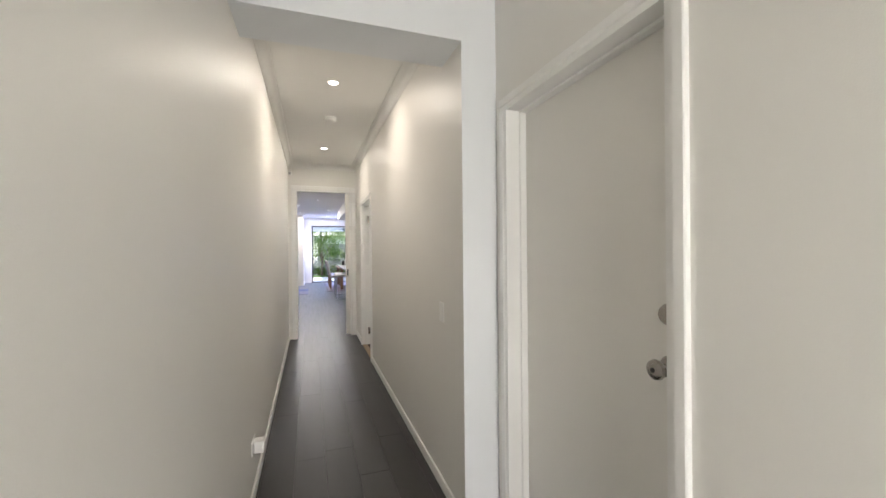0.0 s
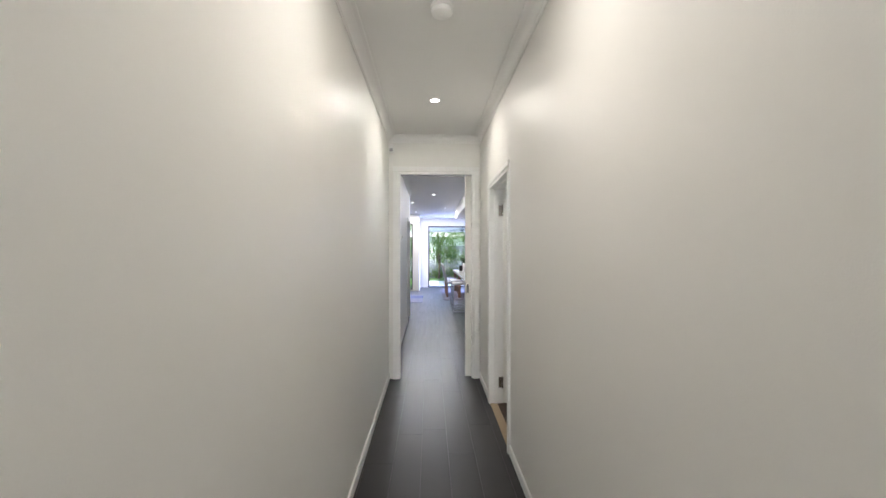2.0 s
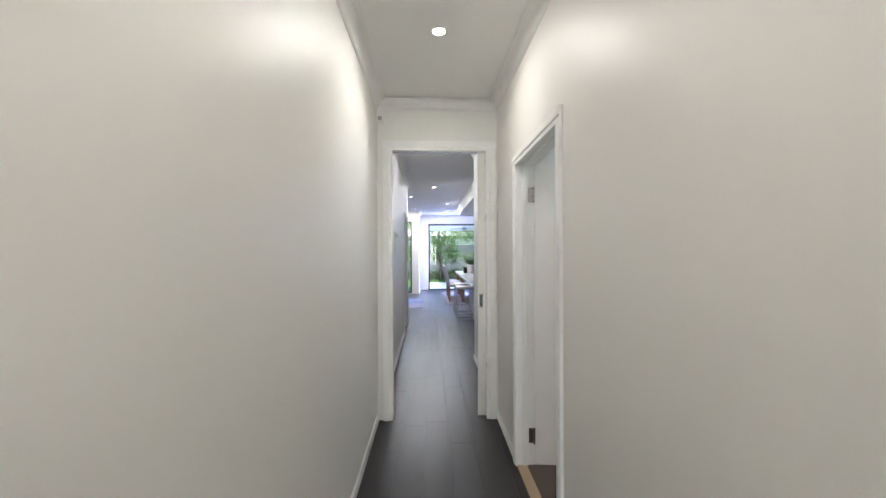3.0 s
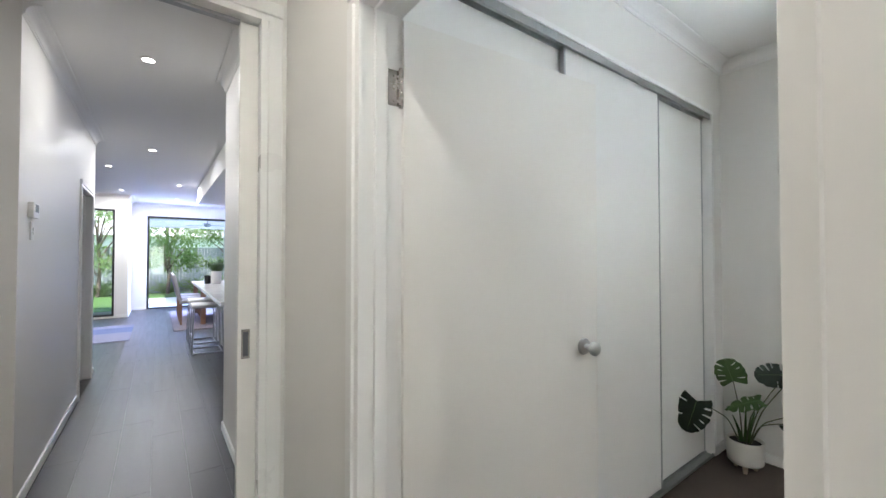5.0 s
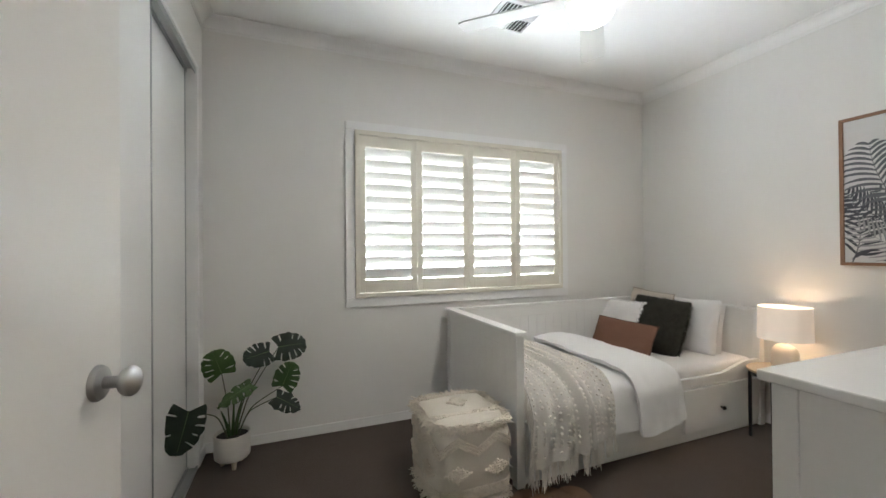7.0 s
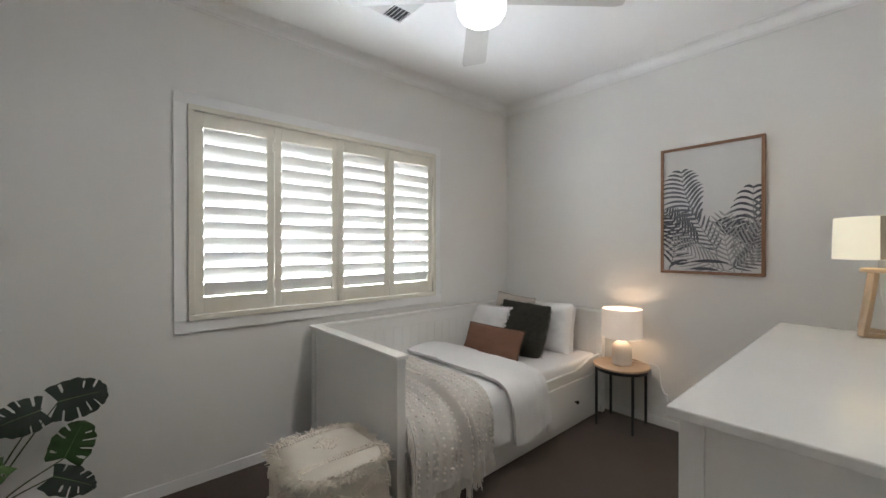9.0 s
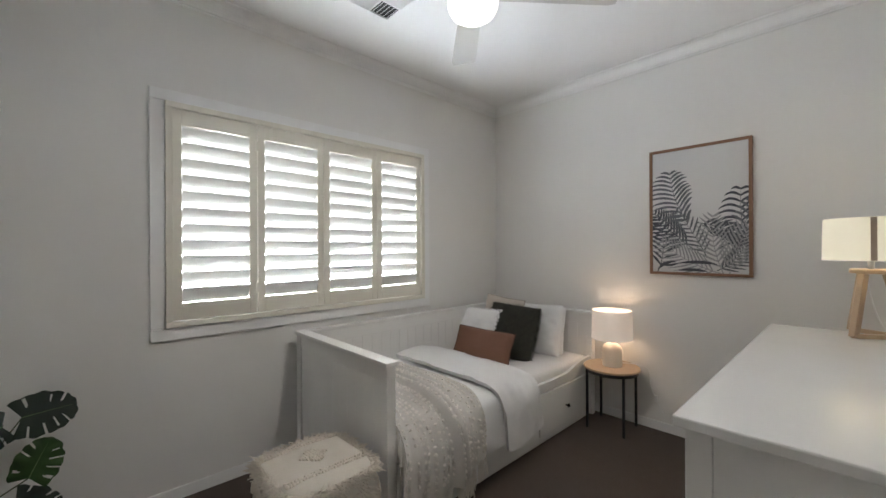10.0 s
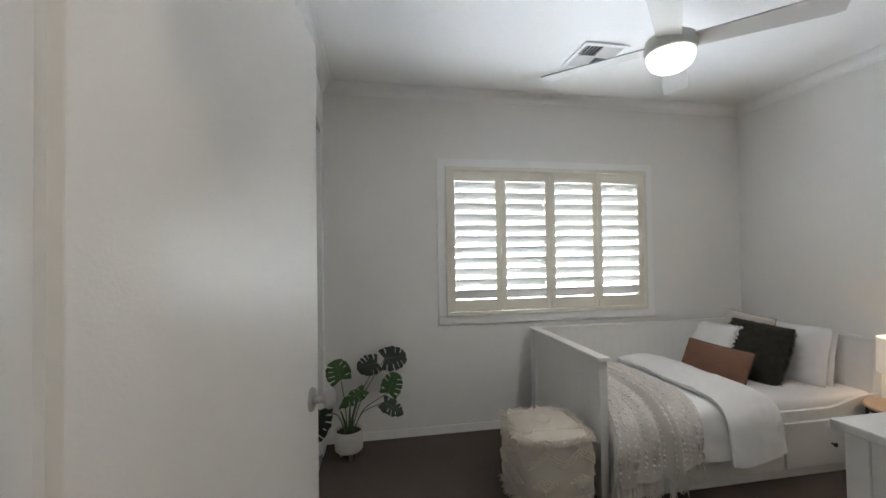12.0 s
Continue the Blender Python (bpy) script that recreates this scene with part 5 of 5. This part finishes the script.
for k in range(4):
    bm = bmesh.new()

    def blade(u, v):
        x = 0.10 + u * 0.53
        w = 0.052 + 0.018 * u
        yy = (v - 0.5) * 2 * w * (1 if u < 0.97 else 0.86)
        return Vector((x, yy, -0.330 - 0.16 * yy - 0.006 * u))
    grid(bm, blade, 16, 6)
    solid(bm, 0.007)
    o = part("blade", bm, M_FAN, fan, "", True)
    o.rotation_euler = (0, 0, radians(47 + 90 * k))

# ---- ceiling register ----
vent = thing("ceiling_vent", "square white ceiling air vent with slats four ways", "vent", at=(2.65, 4.66, CEIL))
bm = bmesh.new()
V = 0.158
for r in ((-V, V, -V, -V + 0.026), (-V, V, V - 0.026, V), (-V, -V + 0.026, -V + 0.026, V - 0.026), (V - 0.026, V, -V + 0.026, V - 0.026),
          (-0.005, 0.005, -V + 0.026, V - 0.026), (-V + 0.026, -0.005, -0.005, 0.005), (0.005, V - 0.026, -0.005, 0.005)):
    box(bm, *r, -0.012, -0.002)
part("frame", bm, M_CEIL, vent)
# flat dark sheet paints the shade between the slats
part("backing", boxes((-V + 0.02, V - 0.02, -V + 0.02, V - 0.02, -0.0035, -0.0015)), M_DARK, vent, "thin dark sheet standing in for shade behind the slats")
for qx, qy, along in ((-1, -1, "y"), (1, -1, "x"), (1, 1, "y"), (-1, 1, "x")):
    cx, cy, h = qx * 0.0685, qy * 0.0685, 0.061
    for k in range(5):
        o = -0.05 + k * 0.025
        bm = bmesh.new()
        out = [(o - 0.008, -0.004), (o - 0.006, -0.004), (o + 0.008, -0.016), (o + 0.006, -0.016)]
        if along == "y":
            prism(bm, [(cx + a, b) for a, b in out], cy - h, cy + h, "y")
        else:
            prism(bm, [(cy + a, b) for a, b in out], cx - h, cx + h, "x")
        part("slat", bm, M_CEIL, vent)

# ---- small fixtures ----


def downlight(x, y):
    d = thing("downlight", "round white recessed ceiling downlight, switched on", "downlight", "ceiling downlights", at=(x, y, CEIL))
    bm = bmesh.new()
    drum(bm, 0, 0, -0.006, -0.0005, 0.050, 0.047, 0.012, 36)
    part("trim_ring", bm, M_CEIL, d, "", True)
    bm = bmesh.new()
    lathe(bm, [(0.0385, -0.0008), (0.0385, -0.004), (0.02, -0.005)], (0, 0, 0), 32)
    part("lens", bm, M_DL, d, "glowing frosted lens", True)
    return d


d0 = downlight(*DOWNLIGHTS[0])
for x, y in DOWNLIGHTS[1:]:
    copy_thing(d0, pose(x, y, CEIL))
alarm = thing("smoke_alarm", "round white smoke alarm on the hallway ceiling", "smoke alarm", at=(-0.02, 4.77, CEIL))
bm = bmesh.new()
lathe(bm, [(0.062, -0.0005), (0.062, -0.012), (0.056, -0.014), (0.054, -0.022), (0.058, -0.026), (0.054, -0.038), (0.040, -0.046), (0.012, -0.048)], (0, 0, 0), 40)
part("body", bm, M_TRIM, alarm, "", True)
bm = bmesh.new()
lathe(bm, [(0.012, -0.0475), (0.011, -0.050), (0.004, -0.0505)], (0, 0, 0), 20)
part("test_button", bm, M_CEIL, alarm, "", True)

sensor = thing("motion_detector", "small white motion detector high in the hall corner", "sensor")
part("body", bbox(-0.547, -0.492, 7.092, 7.146, 2.568, 2.668, 0.008), M_TRIM, sensor)
part("lens", bbox(-0.538, -0.502, 7.088, 7.094, 2.578, 2.612, 0.002), mat("grey_lens", (0.45, 0.45, 0.46), 0.3), sensor)


def switch_plate(axis, plane, out, u, z, n, label, w=0.072, h=0.114):
    s = thing("light_switch", label, "switch")

    def b(u0, u1, z0, z1, d0, d1, bev):
        lo, hi = sorted((plane + out * d0, plane + out * d1))
        return bbox(lo, hi, u0, u1, z0, z1, bev) if axis == "x" else bbox(u0, u1, lo, hi, z0, z1, bev)
    part("plate", b(u - w / 2, u + w / 2, z - h / 2, z + h / 2, 0.0005, 0.008, 0.003), M_TRIM, s)
    for k in range(n):
        c = z + (k - (n - 1) / 2) * 0.024
        part("rocker", b(u - 0.007, u + 0.007, c - 0.009, c + 0.009, 0.0082, 0.0125, 0.001), M_TRIM, s)
    return s


switch_plate("x", 0.495, -1, 2.755, 1.037, 2, "white two-gang light switch on the hallway wall")
switch_plate("x", -0.54, 1, 8.75, 1.525, 2, "white switch plate on the corridor wall")
thermostat = thing("thermostat", "white wall thermostat above a switch plate", "thermostat")
part("body", bbox(-0.5395, -0.512, 8.66, 8.80, 1.60, 1.69, 0.004), M_TRIM, thermostat)
part("display", bbox(-0.5125, -0.511, 8.69, 8.77, 1.635, 1.68, 0.0004, 1), mat("grey_display", (0.25, 0.28, 0.27), 0.2), thermostat)
socket = thing("plug_adapter", "white plug adapter in a low hallway power point", "power outlet")
part("plate", bbox(-0.5495, -0.541, 2.98, 3.10, 0.262, 0.338, 0.003), M_TRIM, socket)
part("adapter", bbox(-0.541, -0.485, 3.005, 3.065, 0.265, 0.335, 0.006), M_TRIM, socket)

# ---- kitchen and dining beyond ----
M_STONE = mat("white_stone_top", (0.75, 0.74, 0.73), 0.18, vary=0.04, scale=5)
M_CAB = mat("white_cabinet", (0.62, 0.62, 0.64), 0.3, vary=0.02, scale=3)
M_WALNUT = mat("brown_table_wood", (0.22, 0.12, 0.07), 0.4, vary=0.15, scale=4, fine=0.1, stretch=(1, 6, 1))
M_GREYF = mat("grey_chair_fabric", (0.34, 0.32, 0.31), 0.9, vary=0.08, scale=20, bump=0.001, bump_scale=300)
island = thing("kitchen_island", "white kitchen island with stone worktop", "kitchen island")
part("body", bbox(0.88, 1.50, 9.95, 13.15, 0.0, 0.88, 0.003), M_CAB, island)
part("worktop", bbox(0.57, 1.56, 9.85, 13.25, 0.88, 0.92, 0.004), M_STONE, island, "white stone worktop")


def stool(x, y):
    s = thing("bar_stool", "white bar stool on a chrome sled frame", "stool", "stools at the island", at=(x, y, 0))
    for sg in (-1, 1):
        bm = bmesh.new()
        tube(bm, smooth_path([(0.17, sg * 0.17, 0.64), (0.18, sg * 0.18, 0.4), (0.19, sg * 0.20, 0.03), (0.16, sg * 0.2, 0.012), (-0.16, sg * 0.2, 0.012),
                              (-0.19, sg * 0.20, 0.03), (-0.18, sg * 0.18, 0.4), (-0.17, sg * 0.17, 0.64)], 50), 0.010, 8)
        part("side_frame", bm, M_CHROME, s, "", True)
    for z, xx in ((0.012, 0.17), (0.012, -0.17), (0.24, 0.185), (0.24, -0.185)):
        bm = bmesh.new()
        tube(bm, [(xx, -0.195, z), (xx, 0.195, z)], 0.009, 8)
        part("rung", bm, M_CHROME, s, "", True)
    part("seat", bbox(-0.20, 0.20, -0.20, 0.20, 0.64, 0.69, 0.018, 3), M_LINEN, s)
    return s


s0 = stool(0.66, 12.08)
copy_thing(s0, pose(0.66, 12.85, 0))
pot2 = thing("potted_grass", "white vase with wispy green stems on the island", "plant", at=(0.86, 12.9, 0.92))
bm = bmesh.new()
lathe(bm, [(0.06, 0.0), (0.075, 0.01), (0.08, 0.12), (0.078, 0.20), (0.074, 0.205), (0.068, 0.20), (0.066, 0.19)], (0, 0, 0), 28)
part("vase", bm, M_STONE, pot2, "", True)
rr = random.Random(30)
tagged(part("stems", strands([((rr.gauss(0, 0.025), rr.gauss(0, 0.025), 0.18), (rr.gauss(0, 0.45), rr.gauss(0, 0.45), 1)) for k in range(120)], 31, 0.26, 0.004, curl=0.35), M_LEAF[1], pot2), kind="stuff")
cup = thing("black_mug", "small black mug on the island worktop", "mug", at=(0.74, 12.95, 0.92))
bm = bmesh.new()
lathe(bm, [(0.040, 0.0), (0.045, 0.004), (0.047, 0.13), (0.044, 0.135), (0.041, 0.13), (0.038, 0.01)], (0, 0, 0), 24)
part("body", bm, M_BLACK, cup, "", True)

dining = thing("dining_table", "brown wooden dining table on chunky legs", "table")
part("tabletop", bbox(0.74, 1.74, 14.55, 16.75, 0.715, 0.76, 0.006), M_WALNUT, dining)
for x in (0.78, 1.62):
    for y in (14.62, 16.60):
        part("leg", bbox(x, x + 0.09, y, y + 0.09, 0.008, 0.715, 0.004), M_WALNUT, dining)


def chair():
    c = thing("dining_chair", "grey upholstered dining chair with wooden legs", "chair", "chairs round the table")
    part("seat", bbox(-0.23, 0.23, -0.23, 0.23, 0.42, 0.49, 0.02, 3), M_GREYF, c)
    bm = bbox(-0.24, -0.18, -0.22, 0.22, 0.47, 1.0, 0.02, 3)
    for v in bm.verts:
        v.co.x -= (v.co.z - 0.47) * 0.22
    part("backrest", bm, M_GREYF, c)
    for x in (-0.2, 0.2):
        for y in (-0.19, 0.19):
            part("leg", bbox(x - 0.018, x + 0.018, y - 0.018, y + 0.018, 0.008, 0.42, 0.003), M_WALNUT, c)
    return c


ch = chair()
ch.matrix_world = pose(0.66, 14.98, 0)
copy_thing(ch, pose(0.66, 15.65, 0))
copy_thing(ch, pose(0.66, 16.3, 0))
copy_thing(ch, pose(1.86, 15.1, 0, 0, 0, 180))
copy_thing(ch, pose(1.86, 16.1, 0, 0, 0, 180))
M_RUG = mat("mauve_grey_rug", (0.20, 0.17, 0.19), 0.95, vary=0.3, scale=7, bump=0.003, bump_scale=200, fine=0.15)
tagged(part("rug", bbox(0.32, 2.2, 14.1, 17.2, 0.0, 0.008, 0.003), M_RUG), "muted mauve-grey patterned rug under the table", "rug")
door_mat = thing("striped_mat", "blue-grey and white striped floor mat", "mat")
M_MAT = [mat("mat_blue", (0.12, 0.14, 0.26), 0.95, vary=0.15), mat("mat_white", (0.22, 0.22, 0.29), 0.95, vary=0.1)]
for k in range(6):
    part("stripe", bbox(-1.15, -0.29, 13.6 + k * 0.3, 13.9 + k * 0.3, 0.0, 0.008, 0.002), M_MAT[0 if k in (3, 4) else 1], door_mat)

# garden doors
gd = thing("window_2", "wide black-framed sliding glass doors to the patio", "window", kind="structure")
for r in ((-0.15, 2.85, 2.37, 2.42), (-0.15, 2.85, 0.0, 0.03), (-0.15, -0.105, 0.03, 2.37), (2.805, 2.85, 0.03, 2.37), (1.98, 2.03, 0.03, 2.37)):
    part("window_frame", boxes((r[0], r[1], 18.13, 18.19, r[2], r[3])), M_BLACK, gd)
for a, b in ((-0.105, 1.98), (2.03, 2.805)):
    o = part("pane", boxes((a, b, 18.157, 18.163, 0.03, 2.37)), M_GLASS, gd)
    o.visible_shadow = False
lw = thing("window_3", "tall dark-framed living room window to the lawn", "window", kind="structure")
for r in ((-2.6, -0.70, 2.38, 2.42), (-2.6, -0.70, 0.04, 0.08), (-2.6, -2.56, 0.08, 2.38), (-0.74, -0.70, 0.08, 2.38), (-1.66, -1.62, 0.08, 2.38)):
    part("window_frame", boxes((r[0], r[1], 16.78, 16.84, r[2], r[3])), M_BLACK, lw)
for a, b in ((-2.56, -1.66), (-1.62, -0.74)):
    o = part("pane", boxes((a, b, 16.807, 16.813, 0.08, 2.38)), M_GLASS, lw)
    o.visible_shadow = False

# ---- garden ----
setting("ground", boxes((-600, 600, -600, 600, -0.5, -0.21)), M_GRASS, "green lawn reaching far off", "ground")
setting("patio", boxes((-0.6, 5.2, 18.22, 21.6, -0.21, -0.03)), M_PATIO, "pale paved patio outside the garden doors", "pavement")
setting("lawn", boxes((-8, -0.6, 16.87, 24.5, -0.21, -0.06), (-0.6, 8, 21.6, 24.5, -0.21, -0.06)), M_GRASS, "mown green lawn", "lawn")
# added pale slab, out of view, bounces neutral light up into the louvres
setting("bounce_slab", boxes((3.56, 5.98, 0.0, 9.5, -0.21, -0.16)), M_PATIO, "unseen pale slab added outside the bedroom window for neutral bounce light", "pavement")
setting("patio_roof", boxes((-0.9, 5.2, 18.22, 21.9, 2.62, 2.8), (-0.9, 5.2, 21.7, 21.9, 2.36, 2.62)), M_TRIM, "white roof and beam over the patio", "roof")
setting("patio_post", boxes((2.05, 2.45, 21.5, 21.9, -0.03, 2.36)), M_CAB, "rendered grey patio pier", "post")
pf = thing("patio_fan", "dark ceiling fan under the patio roof", "ceiling fan", at=(1.35, 19.9, 2.62))
bm = bmesh.new()
lathe(bm, [(0.05, -0.001), (0.05, -0.03), (0.015, -0.05), (0.015, -0.2), (0.09, -0.22), (0.10, -0.28), (0.05, -0.32)], (0, 0, 0), 24)
part("motor", bm, M_FENCE, pf, "", True)
for k in range(3):
    o = part("blade", bbox(0.08, 0.66, -0.055, 0.055, -0.262, -0.254, 0.002, 1), M_FENCE, pf)
    o.rotation_euler = (0, 0, radians(20 + 120 * k))
fence = thing("fence", "grey-green timber paling fence round the garden", "fence", kind="structure")
bm = bmesh.new()
box(bm, -0.05, 0.05, 0, 0.016, -0.06, 1.72)
me = None
for k in range(120):
    if me is None:
        o = part("paling", bm, M_FENCE, fence)
        me = o.data
    else:
        o = new("paling", me)
        o.parent = fence
    o.location = (-6 + k * 0.107, 24.4, 0)
part("rail", boxes((-6.1, 6.9, 24.418, 24.46, 0.25, 0.33)), M_FENCE, fence)
part("rail", boxes((-6.1, 6.9, 24.418, 24.46, 1.35, 1.43)), M_FENCE, fence)
M_BARK = mat("tree_bark", (0.16, 0.12, 0.09), 0.9, vary=0.3, scale=12, bump=0.01, bump_scale=40)
M_FOL = mat("garden_foliage", (0.11, 0.20, 0.055), 0.55, vary=0.45, scale=2.5, island=0.35)
M_FOL2 = mat("light_foliage", (0.16, 0.25, 0.09), 0.55, vary=0.4, scale=2.5, island=0.35)


for m in (M_FOL, M_FOL2):
    # thin leaves let light through
    tree_nodes = m.node_tree
    out_node = tree_nodes.nodes["Material Output"]
    bs = tree_nodes.nodes["Principled BSDF"]
    tl = tree_nodes.nodes.new("ShaderNodeBsdfTranslucent")
    tl.inputs[0].default_value = (0.26, 0.38, 0.10, 1)
    mx = tree_nodes.nodes.new("ShaderNodeMixShader")
    mx.inputs[0].default_value = 0.45
    tree_nodes.links.new(bs.outputs[0], mx.inputs[1])
    tree_nodes.links.new(tl.outputs[0], mx.inputs[2])
    tree_nodes.links.new(mx.outputs[0], out_node.inputs[0])


def leaves(clumps, seed, size, per):
    """Many small leaves gathered in clumps (place, radius), in one mesh."""
    rr = random.Random(seed)
    verts, faces = [], []
    for c, r in clumps:
        for _ in range(per):
            d = Vector((rr.gauss(0, 1), rr.gauss(0, 1), rr.gauss(0, 0.8)))
            d = d.normalized() * r * rr.random() ** 0.45
            e = Euler((rr.random() * 6, rr.random() * 6, rr.random() * 6)).to_matrix()
            s = size * rr.uniform(0.6, 1.3)
            k = len(verts)
            for p in ((-0.5, 0, 0), (0, -0.24, 0.06), (0.55, 0, -0.05), (0, 0.24, 0.06)):
                verts.append(Vector(c) + d + e @ (Vector(p) * s))
            faces += [(k, k + 1, k + 2), (k, k + 2, k + 3)]
    m = bpy.data.meshes.new("leaves")
    m.from_pydata(verts, [], faces)
    out = bmesh.new()
    out.from_mesh(m)
    bpy.data.meshes.remove(m)
    return out


def tree(x, y, h, spread, seed, fol):
    rr = random.Random(seed)
    t = thing("tree", "leafy garden tree with pale blossom behind the lawn", "tree", "garden trees", at=(x, y, -0.06))
    bm = bmesh.new()
    tube(bm, [(0, 0, 0), (0.05, 0.02, h * 0.25), (-0.03, 0.05, h * 0.5), (0.02, 0, h * 0.8)], [0.06, 0.05, 0.035, 0.015], 8)
    clumps = []
    for k in range(9):
        a = rr.random() * 6.28
        z = h * rr.uniform(0.2, 0.7)
        e = Vector((math.cos(a) * spread * rr.uniform(0.4, 0.9), math.sin(a) * spread * rr.uniform(0.4, 0.9), z + h * 0.18))
        tube(bm, [(0, 0.02, z * 0.8), e * 0.5 + Vector((0, 0, z * 0.45)), e], [0.035, 0.022, 0.008], 6)
        clumps.append((e, spread * 0.34))
    for k in range(18):
        a, r = rr.random() * 6.28, spread * rr.random() ** 0.5
        clumps.append((Vector((math.cos(a) * r, math.sin(a) * r, h * rr.uniform(0.22, 0.98))), spread * rr.uniform(0.2, 0.34)))
    part("trunk", bm, M_BARK, t, "", True)
    part("crown", leaves(clumps, seed + 1, 0.12, 120), fol, t)


tree(0.4, 23.5, 3.6, 1.25, 41, M_FOL)
tree(-1.6, 23.6, 4.2, 1.5, 42, M_FOL2)
tree(2.6, 23.7, 3.4, 1.2, 43, M_FOL2)
tree(-4.0, 23.4, 4.0, 1.5, 44, M_FOL)
tree(5.2, 25.6, 4.5, 1.6, 45, M_FOL)
rr = random.Random(50)
for k in range(8):
    x = -3.4 + k * 0.95
    t = thing("shrub", "strappy green garden shrub by the fence", "shrub", "garden shrubs", at=(x, 23.75 + 0.2 * rr.random(), -0.06))
    part("leaves", strands([((rr.gauss(0, 0.08), rr.gauss(0, 0.08), 0.0), (rr.gauss(0, 0.6), rr.gauss(0, 0.6), 1)) for j in range(130)], 60 + k, 0.75, 0.014, curl=0.5), M_FOL2 if k % 2 else M_FOL, t)
house = thing("neighbour_house", "pale neighbouring house wall and roof beyond the fence", "house")
part("wall", boxes((-9, 9, 33, 41, -0.2, 2.5)), M_TRIM, house)
bm = bmesh.new()
prism(bm, [(32.4, 2.5), (41.6, 2.5), (37, 4.2)], -9.5, 9.5, "x")
part("roof", bm, M_PATIO, house)

# ---- floor boards, last ----
PLANK_W = 0.192
floor_boards = thing("floor", "dark grey-brown timber-look floor boards", "floor", kind="structure")
rr = random.Random(70)
plank_mesh = {}
far = bmesh.new()


def plank_bm(bm, x0, x1, y0, y1):
    g, c = 0.0004, 0.0009
    v = [bm.verts.new(p) for p in ((x0 + g, y0 + g, -0.010), (x1 - g, y0 + g, -0.010), (x1 - g, y1 - g, -0.010), (x0 + g, y1 - g, -0.010),
                                   (x0 + g, y0 + g, -c), (x1 - g, y0 + g, -c), (x1 - g, y1 - g, -c), (x0 + g, y1 - g, -c),
                                   (x0 + g + c, y0 + g + c, 0), (x1 - g - c, y0 + g + c, 0), (x1 - g - c, y1 - g - c, 0), (x0 + g + c, y1 - g - c, 0))]
    for q in ((0, 1, 5, 4), (1, 2, 6, 5), (2, 3, 7, 6), (3, 0, 4, 7), (4, 5, 9, 8), (5, 6, 10, 9), (6, 7, 11, 10), (7, 4, 8, 11), (8, 9, 10, 11)):
        bm.faces.new([v[k] for k in q])


row = 0
x = -3.6
while x < 4.6:
    y = -1.4 - rr.random() * 1.2
    while y < 18.12:
        y2 = y + 1.22
        xa, xb, ya2, yb2 = max(x, -3.6), min(x + PLANK_W, 4.6), max(y, -1.4), min(y2, 18.12)
        lo, hi = (-0.55, 0.69) if yb2 < 2.6 else (-0.55, 0.52)
        if yb2 - ya2 > 0.02:
            if yb2 <= 9.2 or ya2 < 7.26:
                if xb > lo and xa < hi:
                    bm = bmesh.new()
                    plank_bm(bm, max(xa, lo), min(xb, hi if ya2 < 7.26 else 0.52), ya2, yb2)
                    part("plank", bm, M_FLOOR, floor_boards)
            else:
                plank_bm(far, xa, xb, ya2, yb2)
        y = y2
    x += PLANK_W
tagged(part("far_planks", far, M_FLOOR, floor_boards), kind="stuff")
